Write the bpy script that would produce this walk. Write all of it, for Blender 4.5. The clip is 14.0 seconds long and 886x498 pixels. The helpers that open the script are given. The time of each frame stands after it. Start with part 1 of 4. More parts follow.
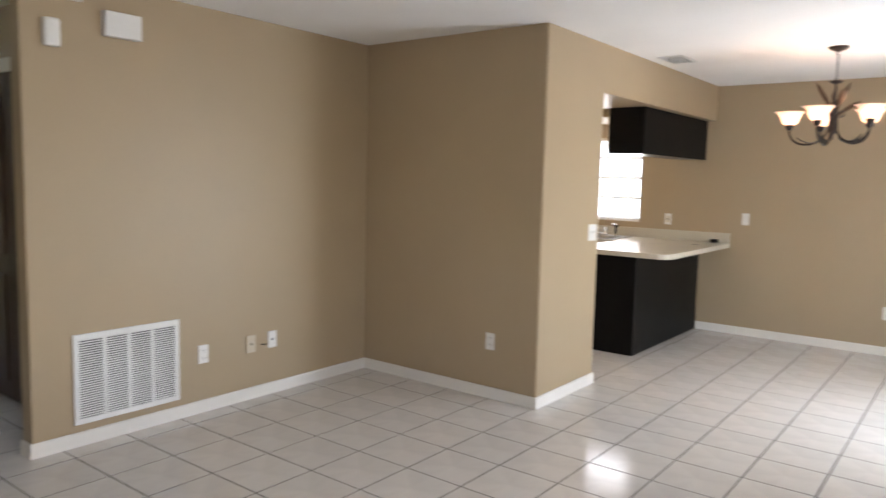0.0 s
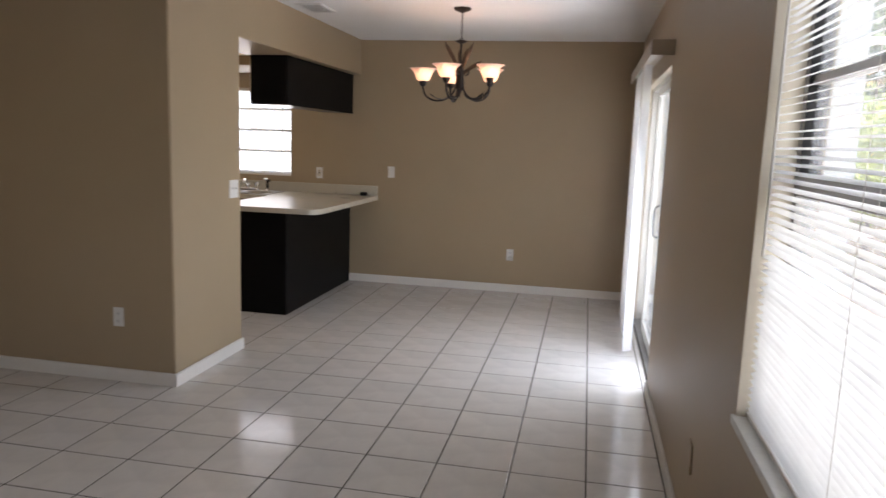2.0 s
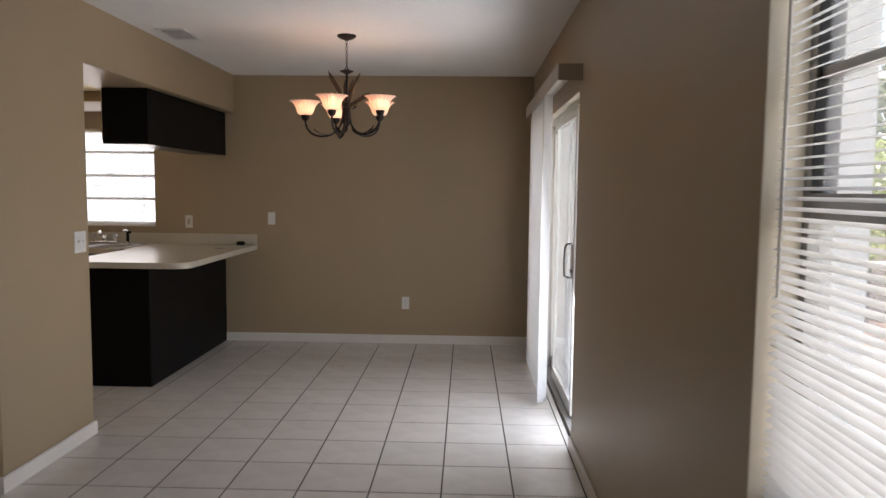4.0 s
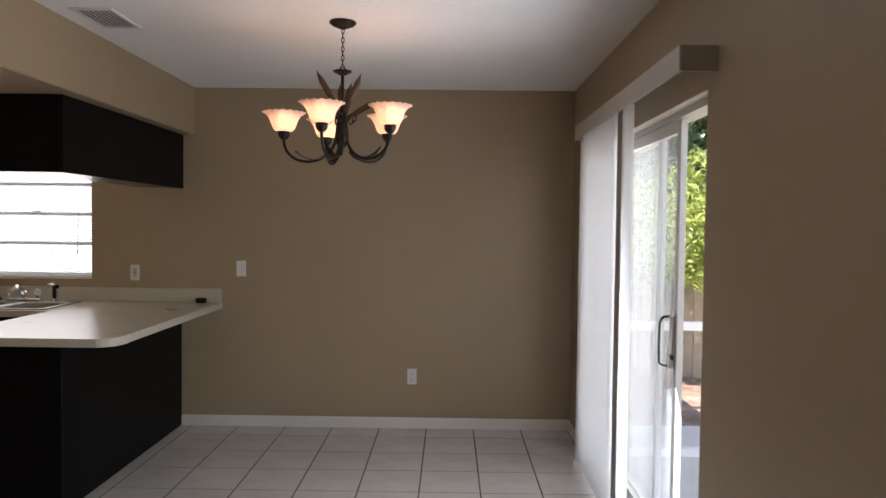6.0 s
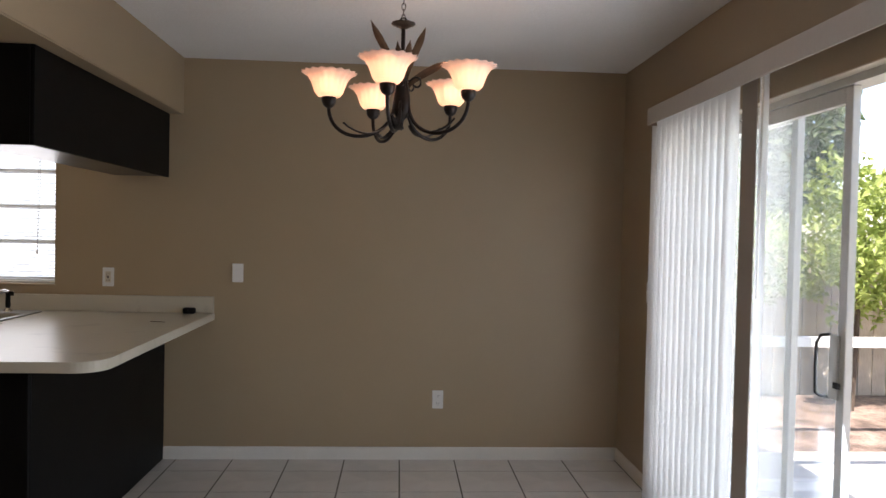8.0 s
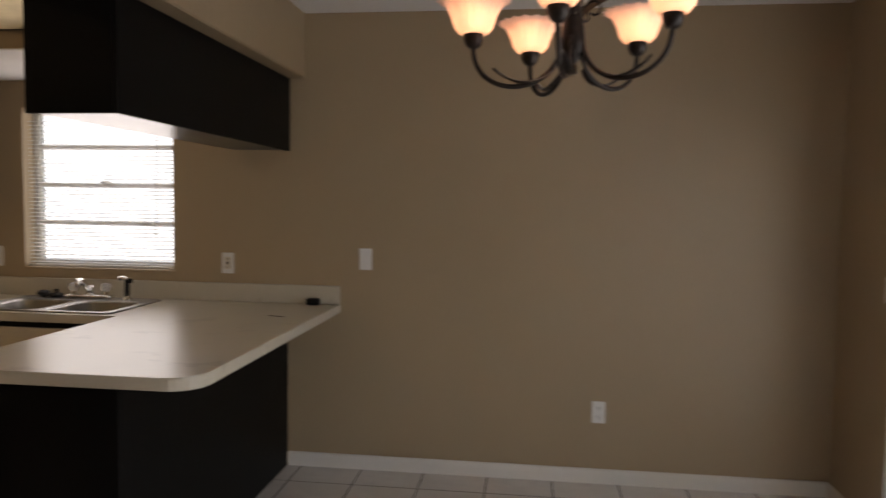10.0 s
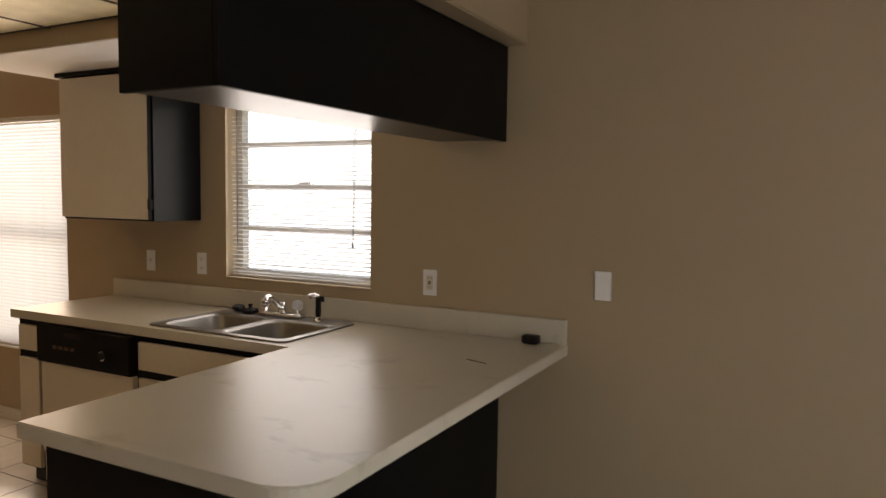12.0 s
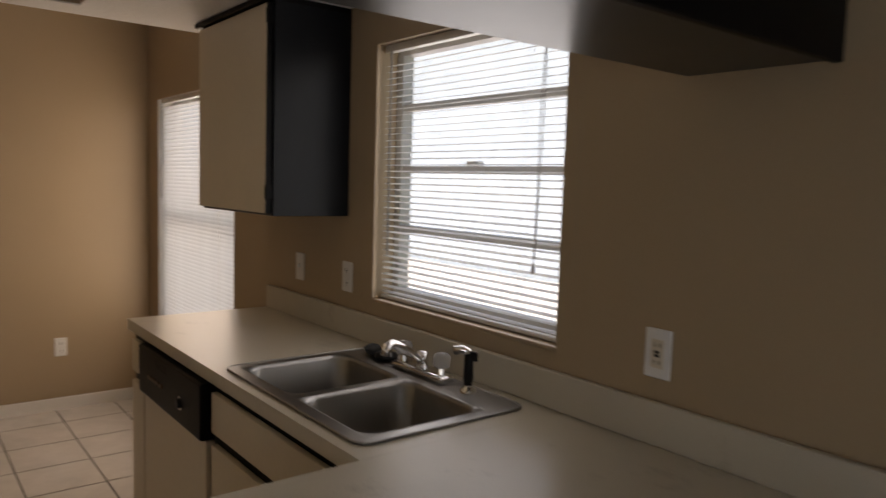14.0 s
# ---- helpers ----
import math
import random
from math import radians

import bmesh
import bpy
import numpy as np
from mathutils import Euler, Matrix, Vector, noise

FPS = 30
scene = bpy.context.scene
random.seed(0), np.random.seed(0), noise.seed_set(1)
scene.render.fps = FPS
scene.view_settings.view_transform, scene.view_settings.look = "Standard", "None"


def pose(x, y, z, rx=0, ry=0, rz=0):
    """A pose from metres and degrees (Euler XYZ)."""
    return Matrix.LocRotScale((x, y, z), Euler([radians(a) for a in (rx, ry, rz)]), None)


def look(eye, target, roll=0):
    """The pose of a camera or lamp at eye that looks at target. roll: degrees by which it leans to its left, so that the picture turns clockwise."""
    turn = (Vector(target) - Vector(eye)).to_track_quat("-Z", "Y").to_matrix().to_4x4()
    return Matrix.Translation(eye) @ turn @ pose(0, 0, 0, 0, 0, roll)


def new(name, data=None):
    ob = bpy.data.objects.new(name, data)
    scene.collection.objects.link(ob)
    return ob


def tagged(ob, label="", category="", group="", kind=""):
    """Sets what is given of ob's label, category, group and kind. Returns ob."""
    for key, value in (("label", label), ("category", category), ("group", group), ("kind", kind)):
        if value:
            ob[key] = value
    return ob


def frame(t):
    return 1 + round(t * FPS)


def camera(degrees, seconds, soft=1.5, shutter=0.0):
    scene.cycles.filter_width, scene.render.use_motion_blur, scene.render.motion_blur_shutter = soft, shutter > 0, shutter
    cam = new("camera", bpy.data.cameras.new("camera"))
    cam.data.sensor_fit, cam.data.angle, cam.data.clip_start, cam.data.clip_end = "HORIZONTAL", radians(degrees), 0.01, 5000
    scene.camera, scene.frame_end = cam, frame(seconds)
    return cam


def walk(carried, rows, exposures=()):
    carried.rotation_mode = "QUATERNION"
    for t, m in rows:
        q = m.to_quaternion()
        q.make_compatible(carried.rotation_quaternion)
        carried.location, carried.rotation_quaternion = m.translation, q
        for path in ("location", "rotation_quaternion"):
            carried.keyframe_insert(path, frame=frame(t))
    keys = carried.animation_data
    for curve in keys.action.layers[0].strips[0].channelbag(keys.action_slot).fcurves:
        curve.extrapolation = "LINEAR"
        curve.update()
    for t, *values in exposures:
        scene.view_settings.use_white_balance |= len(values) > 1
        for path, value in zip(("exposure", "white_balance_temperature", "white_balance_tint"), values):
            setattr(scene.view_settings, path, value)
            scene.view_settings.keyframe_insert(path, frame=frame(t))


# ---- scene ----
cam = camera(63.58, 14.0, soft=1.45, shutter=0.5)
PATH = [
    (0, (-0.407, -7.340, 1.475), (-1.619, -5.762, 1.277), 1.4),
    (0.5, (-0.349, -7.234, 1.515), (-1.359, -5.524, 1.277), 0.9),
    (1, (-0.322, -7.154, 1.525), (-1.121, -5.342, 1.249), 1.5),
    (1.5, (-0.353, -7.091, 1.496), (-0.927, -5.198, 1.203), 1.7),
    (2, (-0.371, -7.034, 1.479), (-0.755, -5.094, 1.179), 2.0),
    (2.5, (-0.350, -6.923, 1.497), (-0.613, -4.965, 1.191), 1.9),
    (3, (-0.356, -6.765, 1.511), (-0.547, -4.796, 1.215), 1.7),
    (3.5, (-0.460, -6.711, 1.443), (-0.555, -4.725, 1.222), 1.5),
    (4, (-0.534, -6.533, 1.422), (-0.597, -4.541, 1.257), 0.6),
    (6.5, (-0.960, -4.874, 1.483), (-0.942, -2.875, 1.431), 0.9),
    (7, (-1.128, -4.705, 1.450), (-0.998, -2.710, 1.410), 1.3),
    (9.5, (-1.435, -3.947, 1.401), (-1.410, -1.949, 1.311), 0.3),
    (10, (-1.443, -3.729, 1.445), (-1.690, -1.749, 1.319), 0.8),
    (10.5, (-1.378, -3.535, 1.485), (-1.910, -1.613, 1.333), 0.5),
    (11, (-1.526, -3.345, 1.474), (-2.184, -1.462, 1.324), 0.5),
    (11.5, (-1.503, -3.067, 1.491), (-2.308, -1.242, 1.344), 0.7),
    (12, (-1.594, -2.762, 1.482), (-2.515, -0.993, 1.338), 0.8),
    (12.5, (-1.738, -2.448, 1.449), (-2.771, -0.742, 1.307), 1.1),
    (13, (-1.855, -2.061, 1.464), (-3.041, -0.460, 1.289), 1.2),
    (13.5, (-1.993, -1.684, 1.468), (-3.332, -0.211, 1.286), 1.8),
    (14, (-2.147, -1.381, 1.474), (-3.711, -0.147, 1.293), 1.8),
]
BULB_POWER = 0.17
PATH_EXPO = [(0, 2.84, 7070, 19), (0.5, 2.48, 6970, 21), (1, 2.42, 7070, 21), (2, 1.86, 7020, 22), (3, 1.52, 7020, 22), (4, 1.34, 7370, 23), (6.5, 1.52, 6970, 21), (7.5, 1.58, 6920, 20),
             (9.5, 0.93, 6820, 21), (10, 1.34, 7720, 23), (10.5, 1.62, 7970, 21), (11.5, 1.76, 7970, 20), (12, 1.52, 7970, 21), (12.5, 1.25, 7720, 20), (13, 1.08, 7520, 21), (14, 0.78, 7320, 21)]
walk(cam, [(t, look(eye, target, roll)) for t, eye, target, roll in PATH], PATH_EXPO)

# ---- world, sun and exposure ----
world = bpy.data.worlds.new("sky")
scene.world = world
world.use_nodes = True
wn = world.node_tree
sky = wn.nodes.new("ShaderNodeTexSky")
sky.sky_type = "NISHITA"
sky.sun_disc = False
SUN_EL, SUN_AZ = radians(58), radians(205)   # azimuth from +y towards +x
sky.sun_elevation, sky.sun_rotation = SUN_EL, SUN_AZ
wn.links.new(sky.outputs["Color"], wn.nodes["Background"].inputs["Color"])
wn.nodes["Background"].inputs["Strength"].default_value = 0.15
sun = new("sun", bpy.data.lights.new("sun", "SUN"))
sun.data.energy, sun.data.angle, sun.data.color = 5.0, radians(0.5), (1.0, 0.95, 0.87)
sun.matrix_world = look((8, 12, 20), (8 - math.sin(SUN_AZ) * math.cos(SUN_EL), 12 - math.cos(SUN_AZ) * math.cos(SUN_EL), 20 - math.sin(SUN_EL)))


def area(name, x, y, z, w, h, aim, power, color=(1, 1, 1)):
    """An area lamp; most stand in for skylight entering at a window's opening."""
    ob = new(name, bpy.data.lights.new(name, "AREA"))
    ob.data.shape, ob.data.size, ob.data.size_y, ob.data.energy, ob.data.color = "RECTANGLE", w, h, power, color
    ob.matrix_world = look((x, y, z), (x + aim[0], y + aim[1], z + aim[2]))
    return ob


# skylight in the openings: the kitchen window, the nook glass, the part of the glass door behind its blind, and the
# window's near end
area("kitchen_window_sky", -3.857, 0.02, 1.50, 0.87, 0.88, (0, -1, 0), 1.2, (0.95, 0.98, 1.0))
area("kitchen_glass_sky", -3.857, 0.084, 1.50, 0.85, 0.86, (0, -1, 0), 0.9, (0.90, 0.98, 1.0))
# warm fill added before the closed nook blind; brightens the nook walls, source unseen
area("nook_warm_fill", -6.2, 0.005, 1.22, 1.15, 1.4, (0, -1, 0), 6, (1.0, 0.83, 0.62))
area("nook_glass_sky", -6.2, 0.148, 1.22, 1.15, 1.4, (0, -1, 0), 2.0, (1.0, 0.95, 0.82))
area("door_sky", 0.205, -1.3, 1.0, 1.0, 1.85, (-1, 0, 0), 5.4, (0.88, 0.95, 1.0))
area("door_gap_sky", 0.09, -2.33, 1.0, 0.6, 1.85, (-1, 0, -0.2), 9.5, (0.70, 0.86, 1.0))
area("window_sky", 0.055, -6.70, 1.40, 3.2, 1.2, (-1, 0, 0), 3.0, (0.96, 0.98, 1.0))
area("window_glass_sky", 0.207, -6.70, 1.40, 3.2, 1.2, (-1, 0, 0), 7.5, (0.86, 0.94, 1.0))
# warm lamp added above the ceiling panels to light the kitchen; no tubes seen
area("kitchen_panel_fill", -4.2, -2.1, 2.40, 2.0, 2.2, (0, 0, -1), 7.4, (1.0, 0.92, 0.78))

# ---- materials ----
def material(name):
    m = bpy.data.materials.new(name)
    m.use_nodes = True
    nt = m.node_tree
    return m, nt, nt.nodes["Principled BSDF"]


def noise_ramp(nt, scale, lo, hi, detail=4.0, rough=0.6, stretch=(1, 1, 1)):
    tc = nt.nodes.new("ShaderNodeTexCoord")
    mp = nt.nodes.new("ShaderNodeMapping")
    mp.inputs["Scale"].default_value = stretch
    nt.links.new(tc.outputs["Object"], mp.inputs["Vector"])
    n = nt.nodes.new("ShaderNodeTexNoise")
    n.inputs["Scale"].default_value, n.inputs["Detail"].default_value, n.inputs["Roughness"].default_value = scale, detail, rough
    nt.links.new(mp.outputs["Vector"], n.inputs["Vector"])
    r = nt.nodes.new("ShaderNodeMapRange")
    r.inputs["From Min"].default_value, r.inputs["From Max"].default_value = 0.3, 0.7
    r.inputs["To Min"].default_value, r.inputs["To Max"].default_value = lo, hi
    nt.links.new(n.outputs["Fac"], r.inputs["Value"])
    return r.outputs["Result"], n.outputs["Fac"]


def plain(name, color, rough=0.5, metal=0.0, vary=0.08, grain=60.0, blotch=2.0, bump=0.05, dist=0.002, spec=0.5, random=0.0, stretch=(1, 1, 1), coat=0.0):
    """Colour varied at a broad and a fine scale, with fine relief."""
    m, nt, b = material(name)
    big, _ = noise_ramp(nt, blotch, 1 - vary, 1 + vary, 3.0, 0.5)
    fine, raw = noise_ramp(nt, grain, 1 - vary * 0.6, 1 + vary * 0.6, 5.0, 0.6, stretch)
    mul = nt.nodes.new("ShaderNodeMath")
    mul.operation = "MULTIPLY"
    nt.links.new(big, mul.inputs[0])
    nt.links.new(fine, mul.inputs[1])
    value = mul.outputs[0]
    if random:
        info = nt.nodes.new("ShaderNodeObjectInfo")
        rr = nt.nodes.new("ShaderNodeMapRange")
        rr.inputs["To Min"].default_value, rr.inputs["To Max"].default_value = 1 - random, 1 + random
        nt.links.new(info.outputs["Random"], rr.inputs["Value"])
        m2 = nt.nodes.new("ShaderNodeMath")
        m2.operation = "MULTIPLY"
        nt.links.new(value, m2.inputs[0])
        nt.links.new(rr.outputs["Result"], m2.inputs[1])
        value = m2.outputs[0]
    sc = nt.nodes.new("ShaderNodeVectorMath")
    sc.operation = "SCALE"
    sc.inputs[0].default_value = color
    nt.links.new(value, sc.inputs["Scale"])
    nt.links.new(sc.outputs["Vector"], b.inputs["Base Color"])
    rg, _ = noise_ramp(nt, blotch, max(rough - 0.02, 0.02), min(rough + 0.02, 1.0))
    nt.links.new(rg, b.inputs["Roughness"])
    b.inputs["Metallic"].default_value = metal
    b.inputs["Specular IOR Level"].default_value = spec
    b.inputs["Coat Weight"].default_value = coat
    if bump:
        bp = nt.nodes.new("ShaderNodeBump")
        bp.inputs["Strength"].default_value, bp.inputs["Distance"].default_value = bump, dist
        nt.links.new(raw, bp.inputs["Height"])
        nt.links.new(bp.outputs["Normal"], b.inputs["Normal"])
    return m


def glass(name, tint=(1, 1, 1), rough=0.0, haze=0.0):
    m, nt, b = material(name)
    out = nt.nodes["Material Output"]
    tr, gl, mx = nt.nodes.new("ShaderNodeBsdfTransparent"), nt.nodes.new("ShaderNodeBsdfGlossy"), nt.nodes.new("ShaderNodeMixShader")
    lw = nt.nodes.new("ShaderNodeLayerWeight")
    pw, fr = nt.nodes.new("ShaderNodeMath"), nt.nodes.new("ShaderNodeMath")
    pw.operation, fr.operation = "POWER", "MULTIPLY_ADD"
    pw.inputs[1].default_value, fr.inputs[1].default_value, fr.inputs[2].default_value = 5.0, 0.7, 0.04
    nt.links.new(lw.outputs["Facing"], pw.inputs[0])
    nt.links.new(pw.outputs[0], fr.inputs[0])
    tr.inputs["Color"].default_value = (*tint, 1)
    gl.inputs["Roughness"].default_value = rough
    nt.links.new(fr.outputs[0], mx.inputs["Fac"])
    nt.links.new(tr.outputs["BSDF"], mx.inputs[1])
    nt.links.new(gl.outputs["BSDF"], mx.inputs[2])
    last = mx
    if haze:
        df, m2 = nt.nodes.new("ShaderNodeBsdfTranslucent"), nt.nodes.new("ShaderNodeMixShader")
        m2.inputs["Fac"].default_value = haze
        nt.links.new(mx.outputs["Shader"], m2.inputs[1])
        nt.links.new(df.outputs["BSDF"], m2.inputs[2])
        last = m2
    nt.links.new(last.outputs["Shader"], out.inputs["Surface"])
    return m


def translucent(name, color, amount, rough=0.5, vary=0.11):
    """Thin plastic or leaf that lets part of the light through."""
    m, nt, b = material(name)
    out = nt.nodes["Material Output"]
    v, _ = noise_ramp(nt, 9.0, 1 - vary, 1 + 0.9 * vary)
    sc = nt.nodes.new("ShaderNodeVectorMath")
    sc.operation = "SCALE"
    sc.inputs[0].default_value = color
    nt.links.new(v, sc.inputs["Scale"])
    nt.links.new(sc.outputs["Vector"], b.inputs["Base Color"])
    b.inputs["Roughness"].default_value = rough
    t, mx = nt.nodes.new("ShaderNodeBsdfTranslucent"), nt.nodes.new("ShaderNodeMixShader")
    nt.links.new(sc.outputs["Vector"], t.inputs["Color"])
    mx.inputs["Fac"].default_value = amount
    nt.links.new(b.outputs["BSDF"], mx.inputs[1])
    nt.links.new(t.outputs["BSDF"], mx.inputs[2])
    nt.links.new(mx.outputs["Shader"], out.inputs["Surface"])
    return m


PAINT = plain("tan_wall_paint", (0.362, 0.270, 0.170), 0.42, vary=0.035, grain=140, blotch=1.3, bump=0.12, dist=0.002)
CEIL = plain("white_ceiling_texture", (0.82, 0.81, 0.795), 0.8, vary=0.03, grain=55, blotch=1.5, bump=0.5, dist=0.006)
TRIM = plain("white_trim_paint", (0.69, 0.655, 0.60), 0.35, vary=0.03, grain=40, bump=0.05)
TILE = plain("pale_ceramic_tile", (0.60, 0.565, 0.52), 0.14, vary=0.06, grain=14, blotch=5, bump=0.02, dist=0.001, random=0.025)
GROUT = plain("grey_grout", (0.07, 0.058, 0.048), 0.85, vary=0.2, grain=90, blotch=1.2, bump=0.3)
FADED = plain("cream_painted_plate", (0.50, 0.43, 0.33), 0.42, vary=0.04, bump=0.03)
BLACK = plain("black_stained_cabinet", (0.004, 0.0037, 0.0037), 0.45, spec=0.09, vary=0.25, grain=30, blotch=3, bump=0.06, stretch=(6, 6, 0.6))
# satin black; the bluish base paints in the window's sheen
SIDEBLACK = plain("black_satin_side", (0.0055, 0.0065, 0.008), 0.34, spec=0.16, vary=0.2, grain=30, blotch=3, bump=0.05, stretch=(6, 6, 0.6))
GLOSSBLACK = plain("black_glossy_laminate", (0.009, 0.0085, 0.008), 0.30, vary=0.1, grain=30, bump=0.03, spec=0.35)
COUNTER = plain("cream_laminate", (0.50, 0.452, 0.362), 0.32, spec=0.30, vary=0.04, grain=220, blotch=3.5, bump=0.03, dist=0.0005)
CREAM = plain("cream_cabinet_laminate", (0.60, 0.53, 0.42), 0.36, vary=0.04, grain=60, bump=0.03)
STEEL = plain("brushed_steel", (0.28, 0.27, 0.255), 0.36, 1.0, vary=0.08, grain=30, bump=0.05, dist=0.0005, stretch=(1, 18, 1))
CHROME = plain("chrome", (0.72, 0.72, 0.72), 0.08, 1.0, vary=0.03, bump=0)
PANELBLACK = plain("matt_black_panel", (0.006, 0.0055, 0.0055), 0.4, spec=0.07, vary=0.1, bump=0.03)
DARKPLASTIC = plain("black_plastic", (0.008, 0.0075, 0.0075), 0.42, spec=0.2, vary=0.1, bump=0.03)
BRONZE = plain("dark_bronze", (0.022, 0.015, 0.012), 0.4, 0.6, vary=0.3, grain=70, blotch=14, bump=0.12)
BRONZE_GOLD = plain("gilded_bronze", (0.105, 0.06, 0.034), 0.38, 0.6, vary=0.35, grain=40, blotch=9, bump=0.1)
ALU = plain("aged_white_aluminium", (0.60, 0.585, 0.55), 0.4, 0.3, vary=0.06, grain=50, bump=0.03)
GREYALU = plain("grey_aluminium", (0.27, 0.26, 0.25), 0.4, 0.5, vary=0.1, grain=50, bump=0.03)
GRILLE = plain("white_enamel_grille", (0.70, 0.69, 0.67), 0.4, vary=0.05, bump=0.02)
PLASTIC = plain("white_plastic_plate", (0.70, 0.685, 0.66), 0.3, vary=0.03, bump=0.02)
SLAT = translucent("white_blind_slat", (0.83, 0.83, 0.82), 0.52, 0.4, 0.04)
VANE = translucent("white_vinyl_vane", (0.84, 0.84, 0.84), 0.48, 0.45, 0.02)
GLASS = glass("window_glass")
ACRYLIC = glass("clear_acrylic", (0.86, 0.86, 0.86), 0.12, 0.25)
# hazy glass; its milky share is raised to imitate bright glare outdoors
HAZE = glass("hazy_glare_glass", (0.95, 0.97, 0.97), 0.0, 0.08)
DIFFUSER = translucent("cream_ceiling_panel", (0.80, 0.77, 0.66), 0.5, 0.5)
DOORWOOD = plain("dark_brown_wood", (0.055, 0.028, 0.016), 0.6, vary=0.3, grain=24, blotch=3, bump=0.08, stretch=(8, 8, 0.6))
VALANCE = plain("taupe_white_valance", (0.52, 0.47, 0.42), 0.4, vary=0.04, bump=0.03)
RETURN = plain("taupe_valance_return", (0.37, 0.30, 0.225), 0.45, vary=0.04, bump=0.03)
# taupe puts the shade on a white vane's unlit side into its colour
VANE_UNLIT = plain("taupe_unlit_vane", (0.30, 0.25, 0.21), 0.5, vary=0.05, bump=0.03)
DARK = plain("dark_recess", (0.02, 0.02, 0.02), 0.8, vary=0.1)
CONCRETE = plain("patio_concrete", (0.58, 0.56, 0.52), 0.8, vary=0.12, grain=60, blotch=1.2, bump=0.3)
MULCH = plain("red_brown_mulch", (0.25, 0.185, 0.15), 0.95, vary=0.5, grain=30, blotch=5, bump=1.0, dist=0.03)
FENCE = plain("weathered_fence_wood", (0.42, 0.36, 0.29), 0.85, vary=0.2, grain=30, blotch=3, bump=0.3, random=0.15, stretch=(6, 6, 0.5))
GRASS = plain("lawn", (0.07, 0.11, 0.03), 0.95, vary=0.35, grain=40, blotch=1.2, bump=0.8, dist=0.03)
LEAF = translucent("light_green_leaf", (0.34, 0.42, 0.12), 0.45, 0.5)
LEAF_DARK = translucent("dark_green_leaf", (0.15, 0.21, 0.10), 0.4, 0.5)
BARK = plain("bark", (0.10, 0.075, 0.055), 0.95, vary=0.3, grain=30, bump=0.8, dist=0.02, stretch=(3, 3, 0.6))
CAGE = plain("white_cage_aluminium", (0.80, 0.80, 0.79), 0.4, vary=0.03, bump=0.02)
STUCCO = plain("neighbour_stucco", (0.76, 0.76, 0.73), 0.9, vary=0.06, grain=60, bump=0.5, dist=0.006)
NEIGHBOUR = plain("pale_grey_stucco", (0.39, 0.46, 0.51), 0.9, vary=0.06, grain=60, bump=0.5, dist=0.006)
ROOF = plain("brown_shingle_roof", (0.13, 0.10, 0.08), 0.9, vary=0.25, grain=25, bump=0.4)


def add_marks(m, scale, level, color, stretch):
    """Sparse worn smudges mixed over a material's colour."""
    nt = m.node_tree
    b = nt.nodes["Principled BSDF"]
    old = b.inputs["Base Color"].links[0].from_socket
    v, _ = noise_ramp(nt, scale, 0.0, 1.0, 5.0, 0.65, stretch)
    th = nt.nodes.new("ShaderNodeMapRange")
    th.inputs["From Min"].default_value, th.inputs["From Max"].default_value = level, level + 0.2
    th.inputs["To Max"].default_value = 0.4
    nt.links.new(v, th.inputs["Value"])
    mx = nt.nodes.new("ShaderNodeMix")
    mx.data_type = "RGBA"
    nt.links.new(th.outputs["Result"], mx.inputs["Factor"])
    nt.links.new(old, mx.inputs["A"])
    mx.inputs["B"].default_value = (*color, 1)
    nt.links.new(mx.outputs["Result"], b.inputs["Base Color"])


add_marks(COUNTER, 4.2, 0.74, (0.30, 0.265, 0.21), (1.0, 1.7, 1.0))


def shade_material():
    """Frosted lamp glass that glows from the bulb inside it."""
    m, nt, b = material("frosted_alabaster_glass")
    v, _ = noise_ramp(nt, 28.0, 0.85, 1.15)
    b.inputs["Base Color"].default_value = (0.86, 0.69, 0.62, 1)
    b.inputs["Roughness"].default_value = 0.35
    t, mx = nt.nodes.new("ShaderNodeBsdfTranslucent"), nt.nodes.new("ShaderNodeMixShader")
    t.inputs["Color"].default_value = (0.95, 0.75, 0.655, 1)
    mx.inputs["Fac"].default_value = 0.6
    rf, m2 = nt.nodes.new("ShaderNodeBsdfRefraction"), nt.nodes.new("ShaderNodeMixShader")
    rf.inputs["Color"].default_value, rf.inputs["Roughness"].default_value, rf.inputs["IOR"].default_value = (1.0, 0.86, 0.74, 1), 0.38, 1.12
    m2.inputs["Fac"].default_value = 0.3
    nt.links.new(t.outputs["BSDF"], m2.inputs[1])
    nt.links.new(rf.outputs["BSDF"], m2.inputs[2])
    b.inputs["Emission Color"].default_value = (1.0, 0.58, 0.44, 1)
    st = nt.nodes.new("ShaderNodeMath")
    st.operation = "MULTIPLY"
    st.inputs[1].default_value = 0.04
    nt.links.new(v, st.inputs[0])
    nt.links.new(st.outputs[0], b.inputs["Emission Strength"])
    nt.links.new(b.outputs["BSDF"], mx.inputs[1])
    nt.links.new(m2.outputs["Shader"], mx.inputs[2])
    nt.links.new(mx.outputs["Shader"], nt.nodes["Material Output"].inputs["Surface"])
    return m


def glow(name, color, strength):
    m, nt, b = material(name)
    b.inputs["Emission Color"].default_value, b.inputs["Emission Strength"].default_value = (*color, 1), strength
    return m


SHADE = shade_material()
BULB = glow("lit_bulb", (1.0, 0.80, 0.56), 5.0)

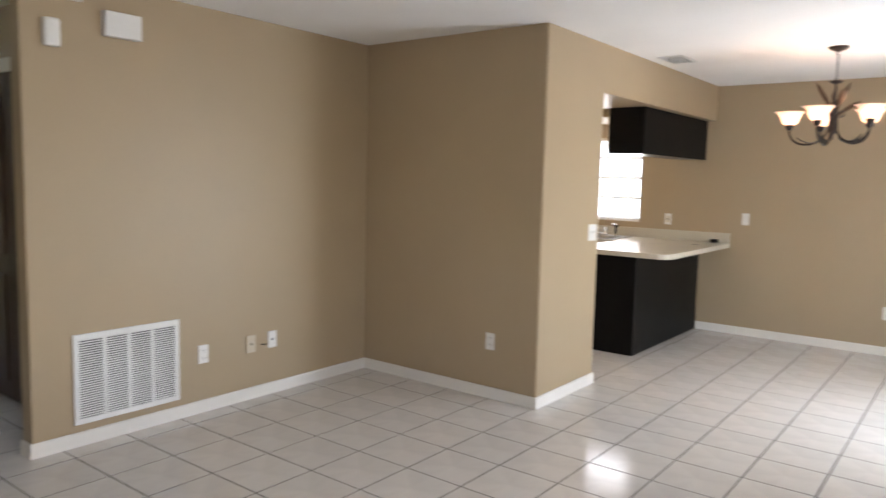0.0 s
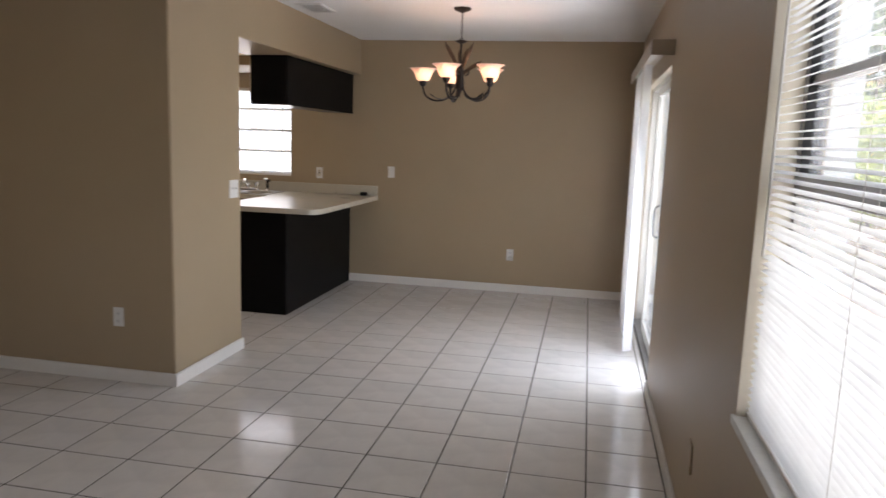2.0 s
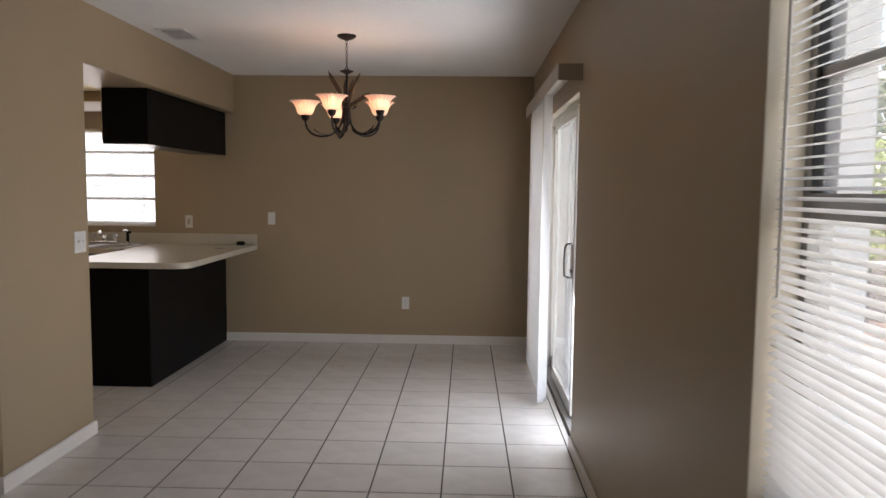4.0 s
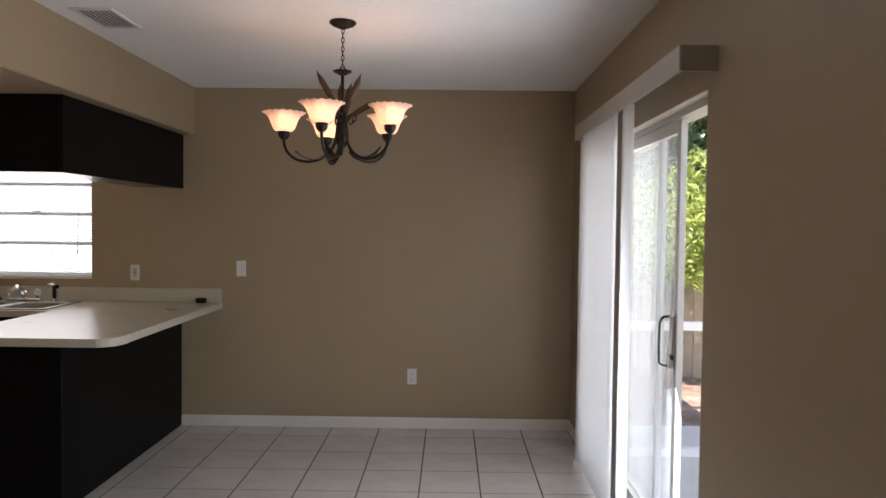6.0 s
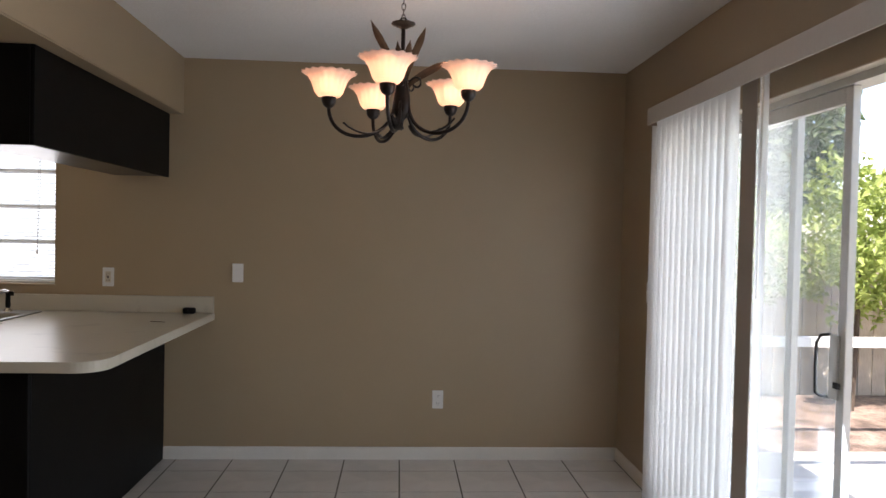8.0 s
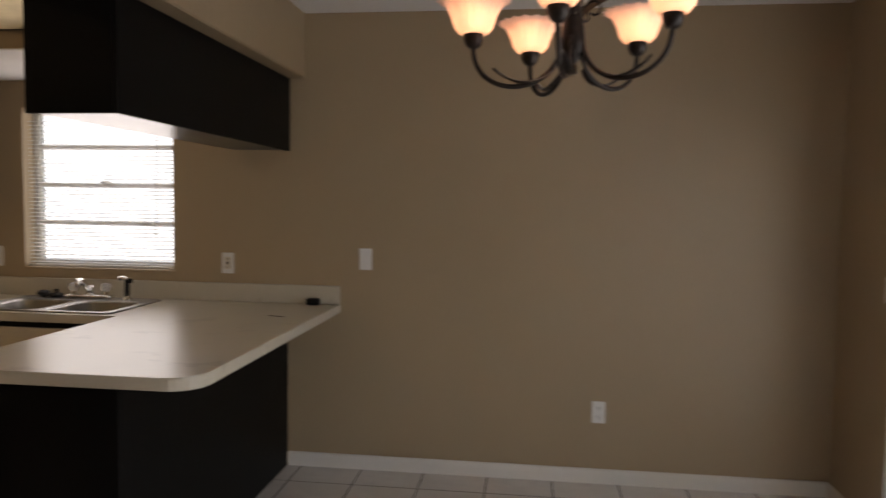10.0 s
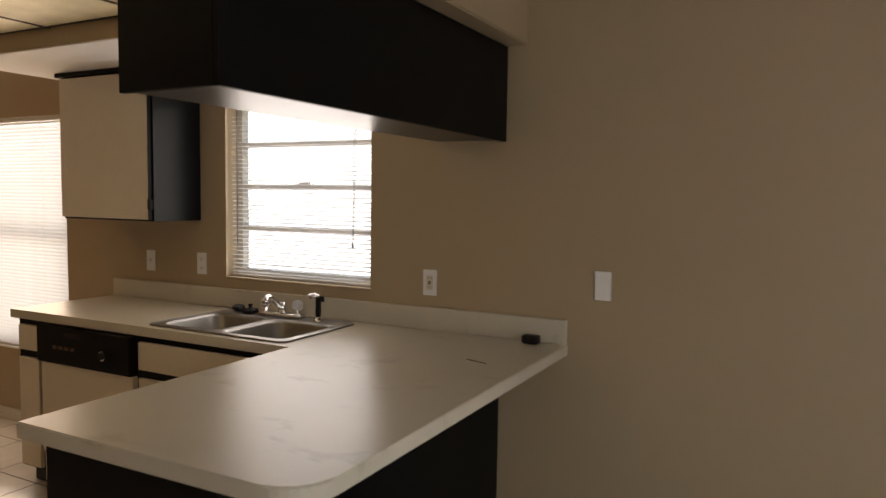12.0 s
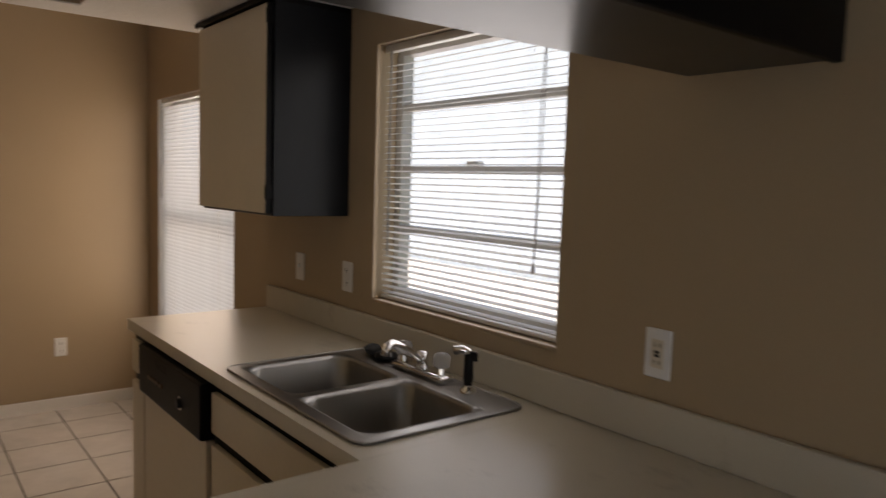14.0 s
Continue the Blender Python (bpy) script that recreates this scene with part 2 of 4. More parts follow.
# ---- mesh helpers ----
def box(bm, x0, x1, y0, y1, z0, z1, bevel=0.0, segs=1):
    verts = bmesh.ops.create_cube(bm, size=1.0, matrix=Matrix.LocRotScale(((x0 + x1) / 2, (y0 + y1) / 2, (z0 + z1) / 2), None, (abs(x1 - x0), abs(y1 - y0), abs(z1 - z0))))["verts"]
    if bevel:
        edges = list({e for v in verts for e in v.link_edges})
        bmesh.ops.bevel(bm, geom=edges, offset=bevel, segments=segs, affect="EDGES", profile=0.5)
    return bm


def boxes(*rows, bevel=0.0, segs=1):
    bm = bmesh.new()
    for r in rows:
        box(bm, *r, bevel=bevel, segs=segs)
    return bm


def rod(bm, a, b, r, r2=None, n=12):
    a, b = Vector(a), Vector(b)
    m = Matrix.Translation((a + b) / 2) @ (b - a).to_track_quat("Z", "Y").to_matrix().to_4x4()
    bmesh.ops.create_cone(bm, cap_ends=True, segments=n, radius1=r, radius2=r if r2 is None else r2, depth=(b - a).length, matrix=m)
    return bm


def lathe(bm, profile, n=24, centre=(0, 0, 0), wave=0.0, waves=12, start=0):
    """Turns a profile of (radius, height) about z; wave scallops the last rings."""
    rings = []
    for k, (r, z) in enumerate(profile):
        w = wave * max(0, k - start) / max(1, len(profile) - 1 - start)
        rings.append([bm.verts.new((centre[0] + (r + w * math.cos(waves * 2 * math.pi * i / n)) * math.cos(2 * math.pi * i / n),
                                    centre[1] + (r + w * math.cos(waves * 2 * math.pi * i / n)) * math.sin(2 * math.pi * i / n),
                                    centre[2] + z + 0.35 * w * math.cos(waves * 2 * math.pi * i / n))) for i in range(n)])
    for p, q in zip(rings, rings[1:]):
        for i in range(n):
            bm.faces.new((p[i], p[(i + 1) % n], q[(i + 1) % n], q[i]))
    return bm


def tube(bm, pts, radius, n=8):
    """A round bar along points; radius may be a function of 0..1."""
    pts = [Vector(p) for p in pts]
    rings, up = [], Vector((0.13, 0.21, 1)).normalized()
    for i, p in enumerate(pts):
        d = (pts[min(i + 1, len(pts) - 1)] - pts[max(i - 1, 0)]).normalized()
        s = d.cross(up)
        if s.length < 1e-3:
            s = d.cross(Vector((1, 0, 0)))
        s.normalize()
        u = s.cross(d)
        r = radius(i / (len(pts) - 1)) if callable(radius) else radius
        rings.append([bm.verts.new(p + r * (math.cos(2 * math.pi * k / n) * s + math.sin(2 * math.pi * k / n) * u)) for k in range(n)])
    for a, b in zip(rings, rings[1:]):
        for k in range(n):
            bm.faces.new((a[k], a[(k + 1) % n], b[(k + 1) % n], b[k]))
    bm.faces.new(rings[0][::-1])
    bm.faces.new(rings[-1])
    return bm


def mesh_of(name, bm, mat, smooth=False):
    bmesh.ops.recalc_face_normals(bm, faces=bm.faces[:])
    me = bpy.data.meshes.new(name)
    bm.to_mesh(me)
    bm.free()
    me.materials.append(mat)
    if smooth:
        for p in me.polygons:
            p.use_smooth = True
    return me


def part(name, bm, mat, parent=None, label="", smooth=False):
    """Links a bmesh, or a mesh that several pieces share, as one object under a thing."""
    me = bm if isinstance(bm, bpy.types.Mesh) else mesh_of(name, bm, mat, smooth)
    ob = new(name, me)
    ob.parent = parent
    return tagged(ob, label)


def thing(name, label, category, at=(0, 0, 0), group="", kind="", turn=0):
    """An Empty at a thing's base, that parents its parts."""
    ob = new(name)
    ob.empty_display_size = 0.1
    ob.matrix_world = pose(*at, 0, 0, turn)
    return tagged(ob, label, category, group, kind)


def setting(name, bm, mat, label, category, smooth=False):
    return tagged(part(name, bm, mat, None, "", smooth), label, category, "", "structure")


def outline_slab(bm, pts, z0, z1):
    lo = [bm.verts.new((x, y, z0)) for x, y in pts]
    hi = [bm.verts.new((x, y, z1)) for x, y in pts]
    bm.faces.new(lo[::-1])
    bm.faces.new(hi)
    for i in range(len(pts)):
        j = (i + 1) % len(pts)
        bm.faces.new((lo[i], lo[j], hi[j], hi[i]))
    return bm


# ---- plan ----
H = 2.44                      # ceiling
RX = 0.062                   # right wall's face
CX = -2.66                    # face of the pillar wall and the header
CY0, CY1 = -3.392, -2.58      # pillar wall
LX, LEND = -4.183, -5.81      # grille wall and its end
KX = -7.02                    # nook's left wall
T = 0.15
BACK, LEFT = -10.2, -7.0      # closing walls behind the camera
WY0, WY1, WZ0, WZ1 = -8.32, -5.06, 0.765, 2.04      # window in the right wall
DY0, DY1, DZ1 = -2.66, -0.79, 1.956                 # sliding door opening
KW = (-4.305, -3.405, 1.047, 1.955)                   # kitchen window
EW = (-6.815, -5.58, 0.475, 1.945)                    # nook window

# ---- floor, walls, ceilings ----
PITCH, GX, GY = 0.340, -0.294, -3.285
floor = setting("floor", boxes((KX - T, RX + T, BACK - T, T, -0.12, -0.0012)), GROUT, "pale ceramic tile floor with dark grout joints", "floor")

setting("wall_north", boxes((KX - T, EW[0], 0, T, 0, 2.6), (EW[1], KW[0], 0, T, 0, 2.6), (KW[1], RX + T, 0, T, 0, 2.6),
                            (EW[0], EW[1], 0, T, 0, EW[2]), (EW[0], EW[1], 0, T, EW[3], 2.6),
                            (KW[0], KW[1], 0, T, 0, KW[2]), (KW[0], KW[1], 0, T, KW[3], 2.6)), PAINT, "tan painted wall behind sink and dining area", "wall")
setting("wall_east", boxes((RX, RX + T, DY1, 0, 0, 2.6), (RX, RX + T, WY1, DY0, 0, 2.6), (RX, RX + T, BACK - T, WY0, 0, 2.6),
                           (RX, RX + T, DY0, DY1, DZ1, 2.6), (RX, RX + T, WY0, WY1, 0, WZ0), (RX, RX + T, WY0, WY1, WZ1, 2.6)), PAINT, "tan painted wall with window and sliding door", "wall")
setting("wall_south", boxes((LEFT - T, RX, BACK - T, BACK, 0, 2.6)), PAINT, "tan painted plain wall", "wall")
setting("wall_west", boxes((LEFT - T, LEFT, BACK, LEND, 0, 2.6)), PAINT, "tan painted plain wall", "wall")
setting("wall_kitchen_west", boxes((KX - T, KX, -3.3, 0, 0, 2.6)), PAINT, "tan painted breakfast nook wall", "wall")
setting("wall_grille", boxes((LX - 0.11, LX, LEND, CY0 + 0.001, 0, H), bevel=0.004), PAINT, "tan painted wall with return air grille", "wall")
bm = outline_slab(bmesh.new(), [(LX - 0.11, CY0), (CX, CY0), (CX, CY1), (CX - 0.115, CY1), (CX - 0.115, CY0 + 0.115), (LX - 0.11, CY0 + 0.115)], 0, H)
bmesh.ops.bevel(bm, geom=[e for e in bm.edges if all(abs(v.co.x - CX) < 1e-5 and abs(v.co.y - CY0) < 1e-5 for v in e.verts)], offset=0.006, segments=3, affect="EDGES")
setting("wall_pillar", bm, PAINT, "tan painted wall corner beside kitchen opening", "wall")
setting("wall_kitchen_south", boxes((KX, LX - 0.11, CY0 + 0.02, CY0 + 0.115, 0, H)), PAINT, "tan painted plain wall", "wall")
setting("header", boxes((-3.10, CX, CY1, 0, 2.108, H)), PAINT, "tan painted header over kitchen opening", "wall")
setting("header_underside", boxes((-3.095, CX - 0.004, CY1 + 0.003, -0.004, 2.102, 2.1075)), PAINT, "tan painted underside of kitchen header", "ceiling")
setting("soffit", boxes((-5.36, -3.102, -0.77, 0, 2.108, H), (-5.36, -5.18, CY0 + 0.115, -0.77, 2.108, H)), PAINT, "tan painted soffit over kitchen cabinets", "ceiling")
setting("soffit_underside", boxes((-5.358, -3.104, -0.768, -0.003, 2.102, 2.1075), (-5.358, -5.182, CY0 + 0.117, -0.768, 2.102, 2.1075)), CEIL, "white underside of kitchen soffit", "ceiling")
setting("ceiling", boxes((CX, RX, BACK, 0, H, H + 0.1), (LX, CX, BACK, CY0, H, H + 0.1), (LEFT, LX, BACK, LEND, H, H + 0.1),
                         (KX, -5.18, -3.3, 0, H, H + 0.1), (LEFT, LX, LEND, CY0, H, H + 0.1)), CEIL, "white textured ceiling", "ceiling")
setting("kitchen_ceiling", boxes((-5.179, -3.10, CY0 + 0.115, -0.77, H, H + 0.08)), CEIL, "white closed ceiling above kitchen panels", "ceiling")
# roof out of view, added so that its eaves shade the openings
setting("roof", boxes((KX - 0.9, RX + 0.5, BACK - 0.9, 0.5, 2.62, 2.72)), ROOF, "unseen brown roof slab with eaves shading the windows", "roof")

# cream panels in a dark grid under the kitchen ceiling
bm = bmesh.new()
gx = [-5.16, -4.55, -3.935, -3.325, -3.115]
for a, b in zip([-5.178] + gx, gx):
    for k in range(5):
        y1 = -0.783 - k * 0.61
        y0 = max(y1 - 0.61, CY0 + 0.12)
        if b - a > 0.02 and y1 - y0 > 0.02:
            box(bm, a + 0.007, b - 0.007, y0 + 0.001, y1 - 0.013, 2.185, 2.195)
setting("kitchen_ceiling_panels", bm, DIFFUSER, "cream translucent panels of kitchen ceiling", "ceiling")
bm = bmesh.new()
for x in gx:
    box(bm, x - 0.007, x + 0.007, CY0 + 0.12, -0.773, 2.181, 2.2)
for k in range(5):
    box(bm, -5.178, -3.104, -0.783 - k * 0.61 - 0.013, -0.783 - k * 0.61, 2.182, 2.199)
setting("kitchen_ceiling_grid", bm, BRONZE, "dark metal grid of kitchen ceiling", "ceiling")

# baseboards
def baseboard(name, x0, x1, y0, y1):
    bm = boxes((x0, x1, y0, y1, 0.0, 0.078))
    top = [e for e in bm.edges if all(v.co.z > 0.07 for v in e.verts)]
    bmesh.ops.bevel(bm, geom=top, offset=0.005, segments=2, affect="EDGES")
    setting(name, bm, TRIM, "white painted baseboard", "baseboard")


B = 0.014
baseboard("baseboard", -2.753, RX - B, -B, -0.0005)
baseboard("baseboard", RX - B, RX - 0.0005, DY1 + 0.01, -0.0005)
baseboard("baseboard", RX - B, RX - 0.0005, BACK, DY0 - 0.005)
baseboard("baseboard", LX + 0.0005, LX + B, LEND - B, CY0 - B)
baseboard("baseboard", LX, CX + B, CY0 - B, CY0 - 0.0005)
baseboard("baseboard", CX + 0.0005, CX + B, CY0, CY1 + B)
baseboard("baseboard", CX - 0.115, CX, CY1 + 0.0005, CY1 + B)
baseboard("baseboard", LX - 0.11, LX, LEND - B, LEND - 0.0005)
baseboard("baseboard", KX + 0.0005, KX + B, -3.3, -B)
baseboard("baseboard", KX, -5.10, -B, -0.0005)

# hall beyond the grille wall's end
setting("hall_wall", boxes((-5.9, LX - 0.11, LEND + 0.34, LEND + 0.45, 0, H)), PAINT, "tan painted hall wall", "wall")

# ---- kitchen ----
def plate(x, y, z, facing, name, label, holes, mat=None):
    """A wall plate; facing is the wall's outward direction: n (-y), e (-x), w (+x), s (+y)."""
    ob = thing(name, label, "outlet" if name == "wall_outlet" else "switch", (x, y, z), turn={"n": 0, "e": -90, "w": 90, "s": 180}[facing])
    part("plate", boxes((-0.034, 0.034, -0.007, 0.0, -0.057, 0.057), bevel=0.003, segs=2), mat or PLASTIC, ob)
    if holes == "outlet":
        for dz in (-0.024, 0.024):
            bm = bmesh.new()
            box(bm, -0.017, 0.017, -0.008, -0.0065, dz - 0.014, dz + 0.014, bevel=0.0015)
            f = part("socket", bm, mat or PLASTIC, ob)
            for a, b, c, d in ((-0.0075, -0.0055, -0.003, 0.007), (0.0055, 0.0075, -0.003, 0.006), (-0.002, 0.002, -0.010, -0.006)):
                part("slot", boxes((a, b, -0.0085, -0.0078, dz + c, dz + d)), DARKPLASTIC, f)
    elif holes == "toggle":
        part("toggle", boxes((-0.005, 0.005, -0.016, -0.006, -0.004, 0.012), bevel=0.0015), PLASTIC, ob)
    elif holes == "gfci":
        part("socket", boxes((-0.0165, 0.0165, -0.008, -0.0065, -0.033, 0.033), bevel=0.001), CREAM, ob)
        part("button", boxes((-0.006, 0.006, -0.0105, -0.008, -0.007, -0.001)), DARKPLASTIC, ob)
        part("button", boxes((-0.006, 0.006, -0.0105, -0.008, 0.001, 0.007)), DARKPLASTIC, ob)
        for a in (-0.008, 0.006):
            for c in (-0.025, 0.015):
                part("slot", boxes((a, a + 0.002, -0.0085, -0.0078, c, c + 0.010)), DARKPLASTIC, ob)
    elif holes == "jack":
        part("jack", boxes((-0.006, 0.006, -0.009, -0.006, -0.006, 0.006)), DARKPLASTIC, ob)
    for dz in (-0.048, 0.048):
        part("screw", rod(bmesh.new(), (0, -0.0065, dz), (0, -0.0080, dz), 0.003, n=8), mat or PLASTIC, ob)
    return ob


plate(-1.082, 0, 0.376, "n", "wall_outlet", "white duplex outlet low on dining wall", "outlet")
plate(-2.323, 0, 1.144, "n", "wall_switch", "white blank wall plate beside the bar counter", "blank")
plate(-3.093, 0, 1.106, "n", "wall_outlet", "cream outlet above kitchen backsplash", "gfci")
plate(-4.856, 0, 1.112, "n", "wall_switch", "white switch plate under wall cabinet", "toggle")
plate(-4.47, 0, 1.115, "n", "wall_outlet", "white outlet beside kitchen window", "outlet")
plate(-3.019, CY0, 0.390, "n", "wall_outlet", "white outlet low on pillar wall", "outlet")
plate(RX, -4.43, 0.37, "e", "wall_outlet", "painted over blank plate low between window and door", "blank", PAINT)
plate(RX, -0.52, 1.105, "e", "wall_switch", "white light switch beside sliding door", "toggle")
plate(LX, -4.817, 0.363, "w", "wall_outlet", "white outlet beside return air grille", "outlet")
plate(LX, -4.46, 0.365, "w", "wall_outlet", "painted over cable plate near corner", "jack", FADED)
plate(LX, -4.288, 0.370, "w", "wall_outlet", "white cable jack plate near corner", "jack")
dbl = thing("wall_switch", "white double switch plate at kitchen opening", "switch", (CX, -2.672, 1.115), turn=90)
part("plate", boxes((-0.058, 0.058, -0.006, 0.0, -0.059, 0.059), bevel=0.003, segs=2), PLASTIC, dbl)
for dx in (-0.023, 0.023):
    part("toggle", boxes((dx - 0.005, dx + 0.005, -0.016, -0.006, -0.004, 0.012), bevel=0.0015), PLASTIC, dbl)
plate(KX, -0.53, 0.395, "w", "wall_outlet", "white outlet low on nook wall", "outlet")

# continuous L-shaped worktop with rounded bar corner and a hole for the sink
CZ0, CZ1 = 0.855, 0.897
PX0, PX1, PY = -3.375, -2.458, -1.68       # bar counter
SX0, SX1, SY0, SY1 = -4.215, -3.435, -0.578, -0.070   # sink


def arc(cx, cy, r, a0, a1, n=8):
    return [(cx + r * math.cos(radians(a0 + (a1 - a0) * i / n)), cy + r * math.sin(radians(a0 + (a1 - a0) * i / n))) for i in range(n + 1)]


worktop = thing("worktop", "cream laminate worktop with rounded bar corner", "worktop", (-3.3, -0.6, CZ0))
bar = [(PX0, -0.003), (PX0, PY), *arc(PX1 - 0.11, PY + 0.11, 0.11, -90, 0), (PX1, -0.003)]
off = [(x + 3.3, y + 0.6) for x, y in bar]
bm = outline_slab(bmesh.new(), off, 0, CZ1 - CZ0)
bmesh.ops.bevel(bm, geom=[e for e in bm.edges if all(abs(v.co.z - (CZ1 - CZ0)) < 1e-5 for v in e.verts) and max(v.co.x for v in e.verts) > PX0 + 3.301], offset=0.004, segments=2, affect="EDGES")
part("bar_top", bm, COUNTER, worktop)
X0 = -5.15
xs = [X0 + 3.3, SX0 + 3.315, SX1 + 3.285, PX0 + 3.2995]
ys = [-0.015, SY0 + 0.615, SY1 + 0.585, 0.597]
bm = bmesh.new()
grid = {(i, j, k): bm.verts.new((xs[i], ys[j], (0, 0.042)[k])) for i in range(4) for j in range(4) for k in range(2)}
for i in range(3):
    for j in range(3):
        if (i, j) != (1, 1):
            for k in range(2):
                bm.faces.new([grid[a, b, k] for a, b in ((i, j), (i + 1, j), (i + 1, j + 1), (i, j + 1))])
loops = [[(0, 0), (1, 0), (2, 0), (3, 0), (3, 1), (3, 2), (3, 3), (2, 3), (1, 3), (0, 3), (0, 2), (0, 1)], [(1, 1), (2, 1), (2, 2), (1, 2)]]
for lp in loops:
    for (a, b), (c, d) in zip(lp, lp[1:] + lp[:1]):
        bm.faces.new((grid[a, b, 0], grid[c, d, 0], grid[c, d, 1], grid[a, b, 1]))
part("sink_run_top", bm, COUNTER, worktop)
part("backsplash", boxes((X0 + 3.3, PX1 + 3.3 - 0.003, 0.578, 0.5985, 0.042, 0.142), bevel=0.004, segs=2), COUNTER, worktop)

# peninsula base, black panels
pen = thing("peninsula_cabinet", "black stained peninsula cabinet under bar counter", "cabinet", (-3.05, -0.8, 0))
part("end_panel", boxes((-0.31, 0.297, -0.814, -0.794, 0.0, CZ0 - 0.001), bevel=0.002), BLACK, pen)
part("back_panel", boxes((0.277, 0.297, -0.7935, 0.795, 0.0, CZ0 - 0.001), bevel=0.002), BLACK, pen)
part("body", boxes((-0.285, 0.2765, -0.7935, 0.175, 0.10, CZ0 - 0.002)), BLACK, pen)
part("toe_kick", boxes((-0.23, 0.2765, -0.7935, 0.175, 0.0, 0.099)), DARK, pen)
for k in range(2):
    y0 = -0.78 + k * 0.475
    d = part("door", boxes((-0.308, -0.2855, y0, y0 + 0.44, 0.13, 0.70), bevel=0.002), CREAM, pen, "cream laminate door")
    part("drawer", boxes((-0.308, -0.2855, y0, y0 + 0.44, 0.73, 0.83), bevel=0.002), CREAM, pen, "cream laminate drawer front")

# base cabinets along the window wall
FY = -0.592


def base_cabinet(x0, x1, doors, label):
    c = thing("base_cabinet", label, "cabinet", (x0, FY, 0), "sink wall base cabinets")
    w = x1 - x0
    part("body", boxes((0.0, w, 0.001, 0.02, 0.10, CZ0 - 0.001), (0.0, w, 0.02, 0.585, 0.10, 0.72)), BLACK, c, "black stained cabinet frame")
    part("toe_kick", boxes((0.0, w, 0.065, 0.585, 0.0, 0.0995)), DARK, c)
    n = doors
    part("drawer", boxes((0.022, w - 0.022, -0.02, 0.0005, 0.70, 0.825), bevel=0.002), CREAM, c, "cream laminate drawer front")
    for k in range(n):
        a, b = w * k / n + (0.022 if k == 0 else 0.008), w * (k + 1) / n - (0.022 if k == n - 1 else 0.008)
        part("door", boxes((a, b, -0.02, 0.0005, 0.115, 0.662), bevel=0.002), CREAM, c, "cream laminate cabinet door")
    return c


base_cabinet(-5.115, -4.917, 1, "narrow cream base cabinet with black frame")
base_cabinet(-4.252, -3.362, 2, "cream sink cabinet with black frame")
dw = thing("dishwasher", "cream dishwasher with black control panel", "dishwasher", (-4.585, FY, 0))
part("body", boxes((-0.33, 0.33, 0.004, 0.58, 0.09, CZ0 - 0.002)), DARK, dw)
cp = part("control_panel", boxes((-0.33, 0.33, -0.045, 0.003, 0.665, 0.845), bevel=0.008, segs=2), PANELBLACK, dw, "black control panel")
part("knob_ring", lathe(bmesh.new(), [(0.0185, 0.0), (0.0185, 0.004), (0.0225, 0.004), (0.0225, 0.0)], 24), CHROME, cp, "thin chrome ring").matrix_local = pose(0.150, -0.0452, 0.742, 90, 0, 0)
part("knob", rod(bmesh.new(), (0.150, -0.045, 0.742), (0.150, -0.060, 0.742), 0.018, 0.015, 20), DARKPLASTIC, cp)
for k in range(4):
    part("button", boxes((-0.20 + k * 0.042, -0.17 + k * 0.042, -0.049, -0.045, 0.74, 0.755), bevel=0.001), BRONZE_GOLD, cp)
for k in range(3):
    part("vent_slot", boxes((-0.12, 0.0, -0.0462, -0.0445, 0.80 + 0.009 * k, 0.803 + 0.009 * k)), DARK, cp)
part("door", boxes((-0.325, 0.325, -0.025, 0.003, 0.215, 0.662), bevel=0.003, segs=2), CREAM, dw, "cream door panel")
part("kick_plate", boxes((-0.325, 0.325, -0.016, 0.003, 0.06, 0.205), bevel=0.002), CREAM, dw)
part("trim_strip", boxes((-0.33, 0.33, -0.010, 0.0035, 0.2055, 0.2145)), DARKPLASTIC, dw)

# sink
sink = thing("kitchen_sink", "double bowl stainless steel sink in worktop", "sink", (SX0, SY0, CZ1))
SW, SD = SX1 - SX0, SY1 - SY0


def rounded(x0, x1, y0, y1, r, n=5):
    return [*arc(x1 - r, y0 + r, r, -90, 0, n), *arc(x1 - r, y1 - r, r, 0, 90, n), *arc(x0 + r, y1 - r, r, 90, 180, n), *arc(x0 + r, y0 + r, r, 180, 270, n)]


def loft(bm, loops, close_last=True):
    rings = [[bm.verts.new((x, y, z)) for x, y in pts] for pts, z in loops]
    for p, q in zip(rings, rings[1:]):
        for i in range(len(p)):
            bm.faces.new((p[i], p[(i + 1) % len(p)], q[(i + 1) % len(p)], q[i]))
    if close_last:
        bm.faces.new(rings[-1])
    return bm


MX = SW / 2
bm = bmesh.new()
b1, b2 = (0.035, MX - 0.014, 0.035, SD - 0.115), (MX + 0.014, SW - 0.035, 0.035, SD - 0.115)
loft(bm, [(rounded(0, SW, 0, SD, 0.04), 0.0005), (rounded(0, SW, 0, SD, 0.04), 0.0060), (rounded(0.036, SW - 0.036, 0.036, SD - 0.036, 0.001), 0.0060)], False)
box(bm, 0.036, SW - 0.036, SD - 0.116, SD - 0.036, 0.0005, 0.006)
box(bm, MX - 0.015, MX + 0.015, 0.036, SD - 0.116, 0.0005, 0.006)
part("rim", bm, STEEL, sink)
edge = [(x, y, 0.004) for x, y in rounded(0, SW, 0, SD, 0.04)]
part("rolled_edge", tube(bmesh.new(), edge + edge[:2], 0.0042, 8), STEEL, sink, "bright rolled rim edge", True)
